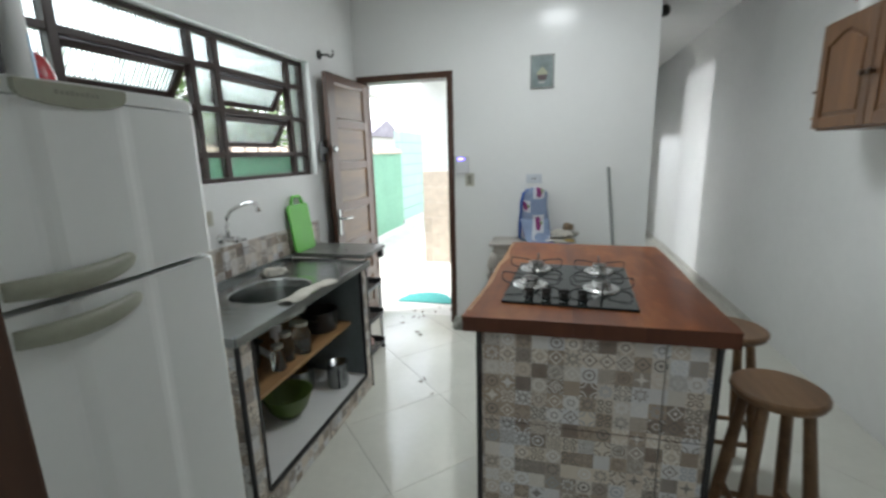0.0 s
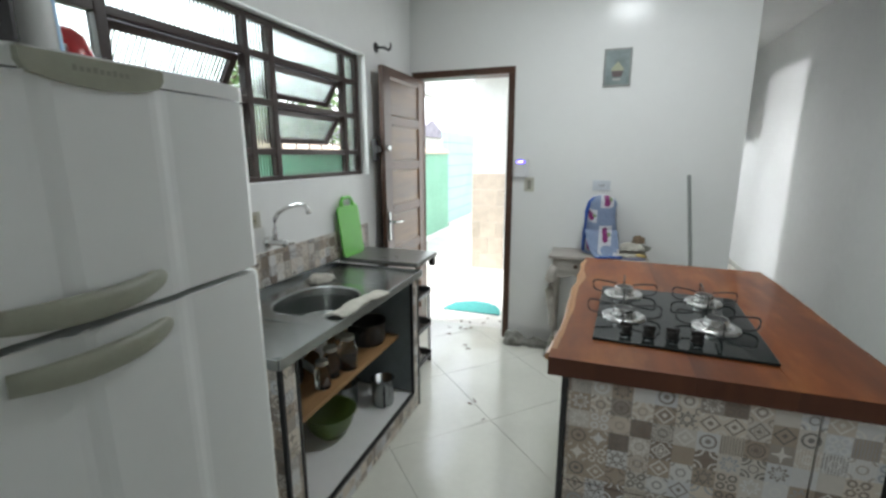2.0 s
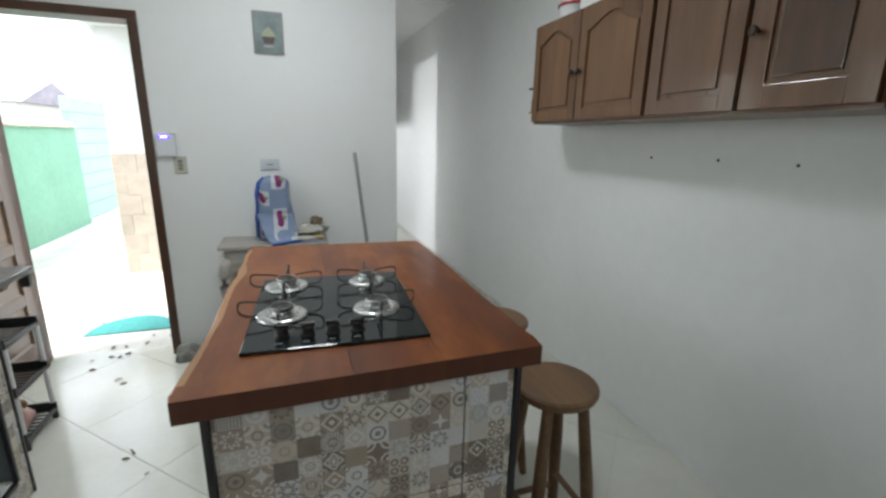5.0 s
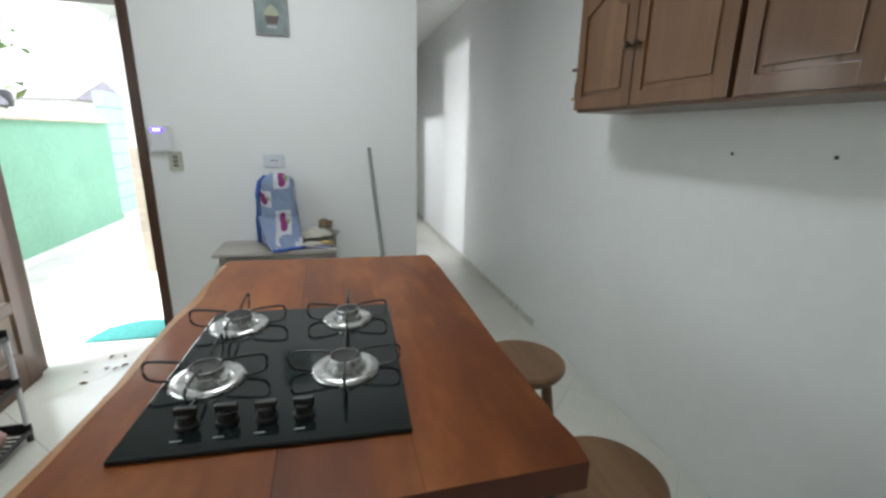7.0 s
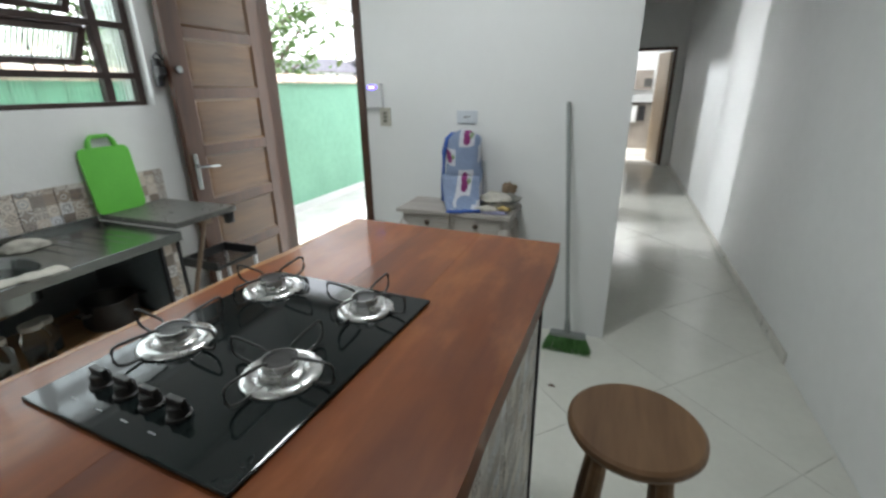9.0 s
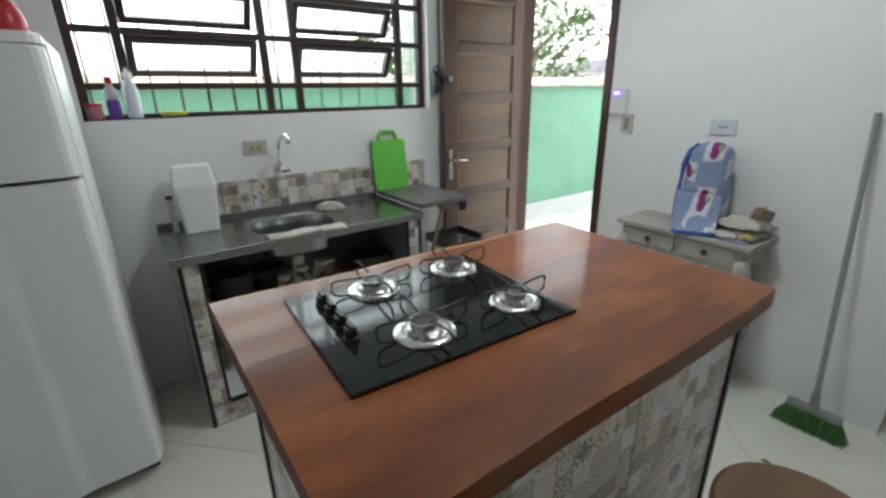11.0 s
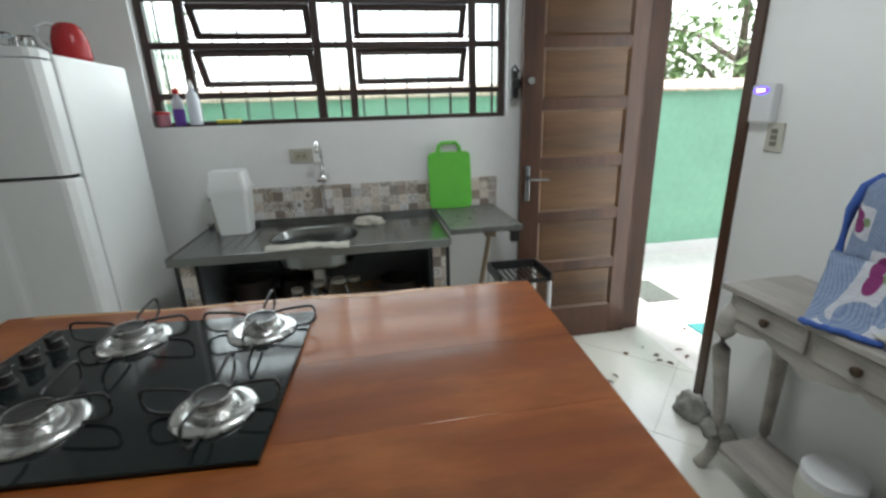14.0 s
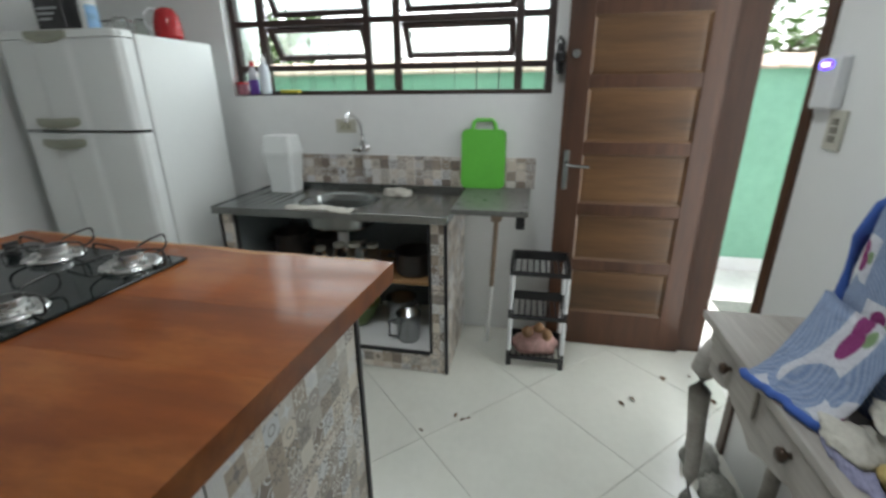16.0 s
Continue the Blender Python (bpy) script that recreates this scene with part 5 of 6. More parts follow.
def rounded(w, h0, h1, r, n=6):
    out = []
    for cx_, cy_, a0 in ((w - r, h0 + r, -90), (w - r, h1 - r, 0), (-w + r, h1 - r, 90), (-w + r, h0 + r, 180)):
        for k in range(n + 1):
            a = radians(a0 + 90 * k / n)
            out.append((cx_ + r * math.cos(a), cy_ + r * math.sin(a)))
    return out


lean = Matrix.Translation((-1.513, 2.61, 0.886)) @ pose(0, 0, 0, 0, -7, 0) @ Matrix(((0, 0, 1, 0), (1, 0, 0, 0), (0, 1, 0, 0), (0, 0, 0, 1)))
M_LIME = plain("lime_plastic", (0.13, 0.52, 0.06), 0.4, var=0.05, scale=10)
prism(bm, rounded(W0, 0.0, H0, 0.03), 0, 0.010, m=lean)
part("blade", bm, M_LIME, cb)
bm = bmesh.new()
hpts = [(-0.062, H0 - 0.004), (-0.055, H0 + 0.03), (-0.04, H0 + 0.048), (0.04, H0 + 0.048), (0.055, H0 + 0.03), (0.062, H0 - 0.004)]
tube(bm, [tuple(lean @ Vector((x, y, 0.005))) for x, y in hpts], [0.014, 0.011, 0.010, 0.010, 0.011, 0.014], 8)
part("grip", bm, M_LIME, cb)
bn = thing("counter_bin", -1.42, 1.49, SZ, "small white plastic swing-lid bin on the sink top", "bin")


def taper(bm, x, y, hx0, hy0, hx1, hy1, z0, z1):
    rows_ = []
    for hx, hy, z in ((hx0, hy0, z0), (hx1, hy1, z1)):
        rows_.append([bm.verts.new((x + px, y + py, z)) for px, py in [(a * hx / W_, b_ * hy / W_) for a, b_ in rounded(W_, -W_, W_, 0.25 * W_, 4)]])
    n = len(rows_[0])
    for k in range(n):
        bm.faces.new((rows_[0][k], rows_[0][(k + 1) % n], rows_[1][(k + 1) % n], rows_[1][k]))
    bm.faces.new(rows_[0][::-1])
    bm.faces.new(rows_[1])
    return bm


W_ = 1.0
part("bucket", taper(bmesh.new(), -1.43, 1.49, 0.06, 0.072, 0.074, 0.088, SZ + 0.004, SZ + 0.215), M_WHITE, bn)
bm = bmesh.new()
taper(bm, -1.43, 1.49, 0.079, 0.092, 0.079, 0.092, SZ + 0.21, SZ + 0.232)
taper(bm, -1.43, 1.49, 0.075, 0.088, 0.060, 0.076, SZ + 0.232, SZ + 0.315)
part("lid", bm, M_WHITE, bn, "tapered swing lid")
bt = thing("squeegee", -1.45, 1.385, SZ, "slim white tube with a black end standing by the bin", "tube")
bm = bmesh.new()
rod(bm, (-1.47, 1.385, SZ + 0.003), (-1.47, 1.38, SZ + 0.16), 0.013)
part("body", bm, M_IVORY, bt)
bm = bmesh.new()
rod(bm, (-1.47, 1.38, SZ + 0.16), (-1.47, 1.38, SZ + 0.178), 0.015)
part("cap", bm, M_BLACKTRIM, bt, "black cap")
cl = thing("dish_cloth", -1.05, 1.95, SZ, "off-white cloth draped along the front edge of the sink", "cloth")


def drape(u, v):
    y = 1.70 + 0.36 * u
    x = -1.115 + 0.085 * v + 0.012 * math.sin(u * 9) + 0.03 * u
    return Vector((x, y, SZ + 0.008 + 0.012 * abs(noise.noise(Vector((u * 7, v * 3, 1)))) + 0.008 * math.sin(v * 3.1)))


part("cloth", sheet(bmesh.new(), drape, 26, 8, 0.004), M_OFFCLOTH, cl, "", True)
cl2 = thing("dish_cloth", -1.47, 2.14, SZ, "crumpled cream cloth beside the sink bowl", "cloth")
part("cloth", crumple(bmesh.new(), -1.44, 2.15, SZ + 0.003, 0.06, 0.075, 0.034, 31.0), M_OFFCLOTH, cl2, "", True)

# ---- in the sink cabinet ----
M_POT = plain("dark_pot", (0.03, 0.03, 0.032), 0.4, var=0.3, scale=12)
M_GREENBOWL = plain("green_bowl", (0.10, 0.16, 0.035), 0.4, var=0.15)
M_CLEAR = glass("clear_jar", (0.95, 0.97, 0.95), 0.05)


def pot(x, y, z, r, h, mat, label, cat, handles=True):
    ob = thing("cooking_pot", x, y, z, label, cat)
    bm = bmesh.new()
    lathe(bm, [(r * 0.92, 0.001), (r, 0.02), (r, h), (r + 0.005, h + 0.003), (r - 0.006, h + 0.003), (r - 0.006, 0.01)], x, y, z, 28)
    part("body", bm, mat, ob, "", True)
    if handles:
        for s in (-1, 1):
            bm = bmesh.new()
            tube(bm, [(x, y + s * r, z + h * 0.75), (x, y + s * (r + 0.03), z + h * 0.78), (x + 0.04, y + s * (r + 0.03), z + h * 0.78), (x + 0.04, y + s * (r - 0.005), z + h * 0.75)], 0.006, 6)
            part("handle", bm, mat, ob)
    return ob


pot(-1.30, 1.56, 0.476, 0.095, 0.17, M_POT, "dark pot on the cupboard shelf", "pot")
pot(-1.26, 2.29, 0.476, 0.105, 0.12, M_POT, "black saucepan on the cupboard shelf", "pot")
pot(-1.38, 1.75, 0.476, 0.08, 0.13, M_POT, "dark pot at the back of the shelf", "pot")
pot(-1.16, 2.27, 0.123, 0.062, 0.15, M_STEEL, "steel mug on the white cupboard floor", "mug", False)
bm = bmesh.new()
tube(bm, [(-1.12, 2.215, 0.25), (-1.105, 2.18, 0.245), (-1.105, 2.18, 0.16), (-1.12, 2.215, 0.15)], 0.007, 6)
solid("mug_handle_strap", bm, M_BLACKTRIM, "dark strap handle standing against the steel mug", "handle")
pot(-1.36, 2.17, 0.123, 0.085, 0.14, M_STEEL, "steel saucepan on the cupboard floor", "pot")
gb = thing("mixing_bowl", -1.28, 1.93, 0.123, "dark green mixing bowl on the cupboard floor", "bowl")
bm = bmesh.new()
lathe(bm, [(0.06, 0.001), (0.10, 0.05), (0.13, 0.13), (0.134, 0.135), (0.124, 0.13), (0.09, 0.05), (0.05, 0.012)], -1.28, 1.93, 0.123, 32)
part("bowl", bm, M_GREENBOWL, gb, "", True)
for k, (x, y, r, h) in enumerate(((-1.22, 1.88, 0.04, 0.13), (-1.19, 1.98, 0.045, 0.15), (-1.27, 2.05, 0.04, 0.12), (-1.2, 1.78, 0.035, 0.11))):
    jr = thing("glass_jar", x, y, 0.476, "clear glass jar with a pale lid on the cupboard shelf", "jar", "jars on the cupboard shelf")
    bm = bmesh.new()
    lathe(bm, [(r, 0.001), (r, h * 0.75), (r * 0.75, h * 0.88), (r * 0.75, h)], x, y, 0.476, 20)
    part("body", bm, M_CLEAR, jr, "", True)
    bm = bmesh.new()
    lathe(bm, [(r * 0.8, h), (r * 0.8, h + 0.018), (r * 0.7, h + 0.02)], x, y, 0.476, 20)
    part("lid", bm, M_IVORY, jr)

# ---- on the window sill ----
SILL = 1.3755
bo = thing("detergent_bottle", -1.6, 1.335, SILL, "clear white detergent bottle on the window sill", "bottle")
bm = bmesh.new()
lathe(bm, [(0.028, 0.001), (0.03, 0.01), (0.03, 0.12), (0.024, 0.15), (0.012, 0.165), (0.012, 0.175)], -1.597, 1.335, SILL, 20)
part("body", bm, plain("milky_plastic", (0.62, 0.66, 0.72), 0.3, var=0.05), bo, "", True)
bm = bmesh.new()
lathe(bm, [(0.014, 0.175), (0.014, 0.19), (0.006, 0.205), (0.004, 0.215)], -1.597, 1.335, SILL, 16)
part("nozzle", bm, M_PLASTIC, bo)
bo2 = thing("detergent_bottle", -1.6, 1.26, SILL, "purple and clear bottle with a red cap on the sill", "bottle")
bm = bmesh.new()
lathe(bm, [(0.026, 0.001), (0.027, 0.008), (0.027, 0.075), (0.026, 0.08)], -1.597, 1.262, SILL, 20)
part("label", bm, plain("purple_label", (0.10, 0.03, 0.26), 0.4), bo2, "purple lower half")
bm = bmesh.new()
lathe(bm, [(0.025, 0.08), (0.025, 0.12), (0.012, 0.14), (0.011, 0.15)], -1.597, 1.262, SILL, 20)
part("body", bm, plain("pale_plastic", (0.5, 0.5, 0.55), 0.3), bo2, "", True)
bm = bmesh.new()
lathe(bm, [(0.015, 0.15), (0.015, 0.175), (0.012, 0.178)], -1.597, 1.262, SILL, 16)
part("cap", bm, M_RED, bo2, "red cap")
tb = thing("soap_tub", -1.6, 1.19, SILL, "small pink tub with a red lid on the sill", "tub")
bm = bmesh.new()
lathe(bm, [(0.030, 0.001), (0.034, 0.055), (0.033, 0.056)], -1.595, 1.187, SILL, 20)
part("body", bm, plain("pink_tub", (0.42, 0.16, 0.20), 0.4, var=0.2, scale=30), tb)
bm = bmesh.new()
lathe(bm, [(0.036, 0.056), (0.036, 0.068), (0.03, 0.07)], -1.595, 1.187, SILL, 20)
part("lid", bm, M_RED, tb, "red lid")
sp = thing("sponge", -1.59, 1.49, SILL, "yellow kitchen sponge lying on the window sill", "sponge")
part("foam", B(-1.62, -1.575, 1.435, 1.545, SILL + 0.008, SILL + 0.024, bev=0.005), plain("yellow_foam", (0.62, 0.50, 0.06), 0.9, var=0.12, scale=60, bumps=0.5), sp)
part("scourer", B(-1.62, -1.575, 1.435, 1.545, SILL + 0.0005, SILL + 0.008, bev=0.002), plain("green_scourer", (0.05, 0.12, 0.05), 0.9), sp)

# ---- on the fridge ----
FT = FZ + 0.001
kt = thing("electric_kettle", -1.31, 1.0, FT, "glossy red electric kettle on top of the fridge", "kettle")
bm = bmesh.new()
lathe(bm, [(0.062, 0.0), (0.066, 0.015), (0.062, 0.08), (0.048, 0.125), (0.03, 0.14), (0.012, 0.145)], -1.31, 1.01, FT, 28)
part("body", bm, M_RED, kt, "", True)
bm = bmesh.new()
tube(bm, [(-1.29, 0.985, FT + 0.128), (-1.27, 0.955, FT + 0.135), (-1.255, 0.93, FT + 0.115), (-1.255, 0.93, FT + 0.06), (-1.268, 0.955, FT + 0.03)], 0.009, 8)
part("handle", bm, M_PLASTIC, kt, "pale loop handle")
dr = thing("wire_dish_rack", -1.22, 0.84, FT, "wire dish rack holding clear glasses on the fridge", "dish rack")
for z in (0.012, 0.07):
    bm = bmesh.new()
    tube(bm, [(-1.40, 0.765, FT + z), (-1.15, 0.765, FT + z), (-1.15, 0.92, FT + z), (-1.40, 0.92, FT + z)], 0.0028, 6, closed=True)
    part("rim", bm, M_CHROME, dr)
for k in range(7):
    x = -1.40 + 0.25 * k / 6
    bm = bmesh.new()
    tube(bm, [(x, 0.765, FT + 0.07), (x, 0.765, FT + 0.003), (x, 0.92, FT + 0.003), (x, 0.92, FT + 0.07)], 0.002, 6)
    part("wire", bm, M_CHROME, dr)
for x, y in ((-1.34, 0.81), (-1.20, 0.84), (-1.28, 0.87)):
    gl = thing("drinking_glass", x, y, FT + 0.006, "clear upturned drinking glass in the dish rack", "glass", "glasses in the dish rack")
    bm = bmesh.new()
    lathe(bm, [(0.036, 0.0), (0.030, 0.085), (0.004, 0.088), (0.004, 0.084), (0.027, 0.08), (0.033, 0.0005)], x, y, FT + 0.006, 20)
    part("glass", bm, M_CLEAR, gl, "", True)
cr = thing("black_crate", -1.06, 0.66, FT, "black plastic crate with grey lettering bars on the fridge", "crate")
bm = bmesh.new()
box(bm, -1.15, -0.985, 0.60, 0.755, FT, FT + 0.25, bev=0.01)
box(bm, -1.16, -0.976, 0.593, 0.762, FT + 0.235, FT + 0.265, bev=0.006)
part("body", bm, M_POT, cr)
for k in range(3):
    part("print_bar", B(-0.9848, -0.984, 0.62, 0.73 - 0.02 * k, FT + 0.10 - 0.022 * k, FT + 0.11 - 0.022 * k), M_PRINT, cr)
jb = thing("utensil_jar", -1.06, 0.818, FT, "tall white jar with a pale blue print holding a black ladle", "utensil jar")
bm = bmesh.new()
lathe(bm, [(0.034, 0.0), (0.037, 0.004), (0.036, 0.06), (0.033, 0.20), (0.031, 0.204), (0.029, 0.20), (0.031, 0.02), (0.004, 0.018)], -1.06, 0.818, FT, 28)
part("body", bm, M_WALL, jb, "", True)
bm = bmesh.new()
lathe(bm, [(0.0378, 0.01), (0.0372, 0.05), (0.0352, 0.12)], -1.06, 0.818, FT, 28)
bmesh.ops.delete(bm, geom=[f for f in bm.faces if f.calc_center_median().y - 0.818 < 0.016], context="FACES")
part("print_band", bm, plain("pale_blue_print", (0.30, 0.52, 0.78), 0.4, var=0.2, scale=24), jb, "pale blue printed band", True)
bm = bmesh.new()
tube(bm, [(-1.06, 0.818, FT + 0.03), (-1.058, 0.83, FT + 0.21), (-1.05, 0.87, FT + 0.235)], 0.005, 8)
part("ladle", bm, M_IRON, jb, "black plastic ladle handle")

# ---- dry leaves blown in at the door ----
rng = random.Random(12)
me_leaf = None
spots = [(-0.742, 2.601), (-0.624, 2.47), (-0.976, 3.341), (-1.207, 3.583), (-1.06, 3.769), (-1.199, 3.577), (-1.157, 3.749), (-1.098, 3.723), (-1.061, 3.761), (-0.969, 3.347), (-0.72, 2.636), (-0.736, 2.661), (-1.012, 3.4), (-1.251, 3.716), (0.565, 3.126), (-1.145, 3.731), (-1.071, 3.767), (-1.217, 3.582)]
for x, y in spots:
    lo = new("dry_leaf", me_leaf)
    if me_leaf is None:
        scene.collection.objects.unlink(lo)
        bpy.data.objects.remove(lo)
        bm = bmesh.new()
        prism(bm, [(-0.02, 0), (-0.008, 0.008), (0.012, 0.007), (0.024, 0), (0.010, -0.007), (-0.010, -0.008)], 0, 0.002)
        for v in bm.verts:
            v.co.z += 0.9 * abs(v.co.y) + 4 * v.co.x * v.co.x
        lo = part("dry_leaf", bm, plain("dry_leaf_brown", (0.16, 0.10, 0.06), 0.7, var=0.3, scale=30, per_piece=0.3))
        me_leaf = lo.data
    lo.matrix_world = pose(x, y, 0.0056, 0, 0, rng.uniform(0, 360)) @ Matrix.Diagonal((rng.uniform(0.55, 0.95),) * 3 + (1,))
    tagged(lo, "small dry brown leaf lying on the floor tiles", "leaf", "dry leaves on the floor")

for k in range(22):
    lo = new("dry_leaf", me_leaf)
    lo.matrix_world = pose(rng.uniform(-1.45, -0.8), rng.uniform(3.9, 4.75), -0.0112, 0, 0, rng.uniform(0, 360)) @ Matrix.Diagonal((rng.uniform(0.7, 1.2),) * 3 + (1,))
    tagged(lo, "small dry brown leaf on the pale paving outside", "leaf", "dry leaves on the paving")

# ---- lamps ----
cl_ = thing("ceiling_light", 0.08, 2.55, CZ, "square white ceiling light panel", "ceiling light")
bm = bmesh.new()
box(bm, -0.09, 0.25, 2.38, 2.395, CZ - 0.028, CZ - 0.001, bev=0.003)
box(bm, -0.09, 0.25, 2.705, 2.72, CZ - 0.028, CZ - 0.001, bev=0.003)
box(bm, -0.09, -0.075, 2.395, 2.705, CZ - 0.028, CZ - 0.001, bev=0.003)
box(bm, 0.235, 0.25, 2.395, 2.705, CZ - 0.028, CZ - 0.001, bev=0.003)
part("frame", bm, M_PLASTIC, cl_)
part("diffuser", B(-0.075, 0.235, 2.395, 2.705, CZ - 0.012, CZ - 0.002), glow("lamp_diffuser", (1, 1, 0.97), 0.9), cl_, "lit diffuser")
hl = thing("hall_ceiling_lamp", 1.05, 4.95, CZ, "dark unlit lamp holder on the hall ceiling", "ceiling lamp")
bm = bmesh.new()
lathe(bm, [(0.03, -0.09), (0.05, -0.07), (0.055, -0.03), (0.04, -0.001)], 1.05, 4.95, CZ, 20)
part("holder", bm, M_IRON, hl, "", True)

# ---- hall end and bathroom ----
fe = thing("door_frame_3", 1.22, 10.66, 0, "dark wooden frame of the door at the hall's end", "door frame", kind="structure")
part("jamb", B(0.86, 0.91, 10.585, 10.735, 0.006, 2.03, bev=0.003), M_DOOR, fe)
part("jamb", B(1.53, 1.58, 10.585, 10.735, 0.006, 2.03, bev=0.003), M_DOOR, fe)
part("head", B(0.86, 1.58, 10.585, 10.735, 2.03, 2.08, bev=0.003), M_DOOR, fe)
M_LIGHTDOOR = wood("pale_door_wood", (0.30, 0.22, 0.14), (0.46, 0.36, 0.25), 0.4, axis=2)
le = thing("door_2", 1.5, 10.75, 0, "pale wooden door standing open into the bathroom", "door", kind="structure")
part("leaf", B(-0.018, 0.018, 0, 0.66, 0.012, 2.02, bev=0.003, m=pose(1.515, 10.74, 0, 0, 0, 14)), M_LIGHTDOOR, le)
M_BATHTILE = plain("taupe_bath_tile", (0.36, 0.32, 0.28), 0.3, var=0.1, scale=5)
part("tile_band", B(-0.39, 2.39, 13.088, 13.099, 0.006, 1.05), M_BATHTILE, bpy.data.objects["wall_bathroom_north"])
part("tile_ledge", B(-0.39, 2.39, 13.04, 13.099, 1.05, 1.08, bev=0.004), M_STONE, bpy.data.objects["wall_bathroom_north"])
bc = thing("bathroom_cabinet", 1.15, 13.0, 1.35, "grey patchwork mirror cabinet on the bathroom wall", "cabinet")
part("body", B(0.9, 1.38, 13.02, 13.098, 1.36, 1.78, bev=0.004), M_BATHTILE, bc)
part("panel", B(1.2, 1.37, 13.012, 13.0195, 1.42, 1.60, bev=0.002), M_STONE, bc)
tw = thing("hand_towel", 1.0, 13.03, 0.7, "white hand towel hanging under the ledge", "towel")
part("towel", B(0.86, 1.12, 13.05, 13.075, 0.62, 1.0, bev=0.008), M_WALL, tw)
tw2 = thing("hand_towel", 1.22, 13.03, 0.7, "dark grey hand towel hanging under the ledge", "towel")
part("towel", B(1.15, 1.30, 13.05, 13.075, 0.66, 1.0, bev=0.008), M_POT, tw2)

# ---- yard ----
bm = bmesh.new()
box(bm, -1500, 1500, -1500, 1500, -0.3, -0.13)
solid("ground", bm, plain("far_ground", (0.22, 0.22, 0.17), 0.9, var=0.2, scale=0.4), "flat open ground around the house", "ground", kind="structure")
bm = bmesh.new()
box(bm, -2.95, WX - 0.18, -4, 11.5, -0.13, -0.012)
box(bm, WX - 0.18, HX - 0.15, WY + 0.15, 6.45, -0.13, -0.012)
box(bm, WX - 0.18, HX - 0.15, 8.7, 11.5, -0.13, -0.012)
box(bm, WX - 0.18, -1.3, 6.45, 8.7, -0.13, -0.012)
solid("yard_pavement", bm, M_CONCRETE, "pale concrete paving of the side yard", "paving", kind="structure")
gw = thing("garden_wall", -3.0, 4, 0, "green painted garden wall with a pale footing and clay coping", "wall", kind="structure")
part("wall", B(-3.06, -2.92, -4, 8.6, -0.012, 1.52), M_GREENWALL, gw)
part("footing", B(-2.92, -2.895, -4, 8.6, -0.012, 0.09, bev=0.006), M_OUTWHITE, gw)
M_CLAY = plain("weathered_clay", (0.62, 0.50, 0.40), 0.8, var=0.18, scale=9, per_piece=0.15)
me_c = None
for k in range(50):
    y = -4 + 0.25 * k
    if me_c is None:
        bm = bmesh.new()
        n = 8
        a_, b_ = [], []
        for i in range(n + 1):
            f = i / n
            z = 1.52 + 0.012 + 0.085 * math.sin(math.pi * f)
            a_.append((-3.15 + 0.29 * f, z))
        lo = [bm.verts.new((x, 0.0, z + 0.012)) for x, z in a_] + [bm.verts.new((x, 0.0, z - 0.006)) for x, z in a_[::-1]]
        hi = [bm.verts.new((x, 0.265, z)) for x, z in a_] + [bm.verts.new((x, 0.265, z - 0.018)) for x, z in a_[::-1]]
        bm.faces.new(lo)
        bm.faces.new(hi[::-1])
        for i in range(len(lo)):
            j = (i + 1) % len(lo)
            bm.faces.new((lo[i], hi[i], hi[j], lo[j]))
        cp = part("coping_tile", bm, M_CLAY, gw)
        me_c = cp.data
    else:
        cp = new("coping_tile", me_c)
        cp.parent, cp.matrix_parent_inverse = gw, PLACED[gw.name].inverted()
    cp.matrix_basis = Matrix.Translation((0, y, 0))
sl = thing("slatted_wall", -2.95, 10, 0, "pale green wall of horizontal boards at the yard's end", "wall", kind="structure")
for k in range(8):
    part("board", B(-3.05, -2.92, 8.603, 11.5, 0.17 + 0.226 * k, 0.17 + 0.226 * k + 0.213, bev=0.004), M_PALEGREEN, sl)
part("footing", B(-3.07, -2.89, 8.603, 11.5, -0.012, 0.165), M_OUTWHITE, sl)
part("backing", B(-3.045, -2.935, 8.63, 11.5, 0.17, 1.95), M_STONE, sl)
wall_with_holes("wall_yard_end", "y", 11.5, 0.15, -3.1, 0.65, 0, 3.1, [], M_OUTWHITE, "white rendered wall closing the yard")
pl = thing("porch_pillar", -1.45, 6.1, 0, "porch pillar with a beige tiled foot and white upper part", "pillar", kind="structure")
part("core", B(-1.655, -1.235, 5.905, 6.30, -0.012, 2.45), M_OUTWHITE, pl)
for face in range(2):
    for r in range(6):
        z0_, z1_ = 0.213 * r - 0.01, 0.213 * (r + 1) - 0.013
        if face == 0:
            cutsx = [-1.667, -1.445, -1.23] if r % 2 else [-1.667, -1.555, -1.335, -1.23]
            for a, c in zip(cutsx, cutsx[1:]):
                part("tile", B(a + 0.0015, c - 0.0015, 5.893, 5.9045, z0_, z1_, bev=0.001, seg=1), M_BEIGE, pl)
        else:
            cutsx = [5.905, 6.1, 6.30] if r % 2 else [5.905, 6.0, 6.2, 6.30]
            for a, c in zip(cutsx, cutsx[1:]):
                part("tile", B(-1.667, -1.6555, a + 0.0015, c - 0.0015, z0_, z1_, bev=0.001, seg=1), M_BEIGE, pl)
bm = bmesh.new()
box(bm, -1.70, HX - 0.15, WY + 0.15, 6.45, 2.45, 2.60)
box(bm, -2.80, -2.62, 6.2, 11.5, 2.40, 2.58)
box(bm, -2.80, -1.70, 6.0, 6.2, 2.42, 2.58)
solid("porch_roof", bm, M_OUTWHITE, "white concrete porch slab with an edge beam", "porch roof", kind="structure")
mat_ = thing("door_mat", -1.14, 4.15, -0.012, "half-round teal door mat outside the doorway", "door mat")
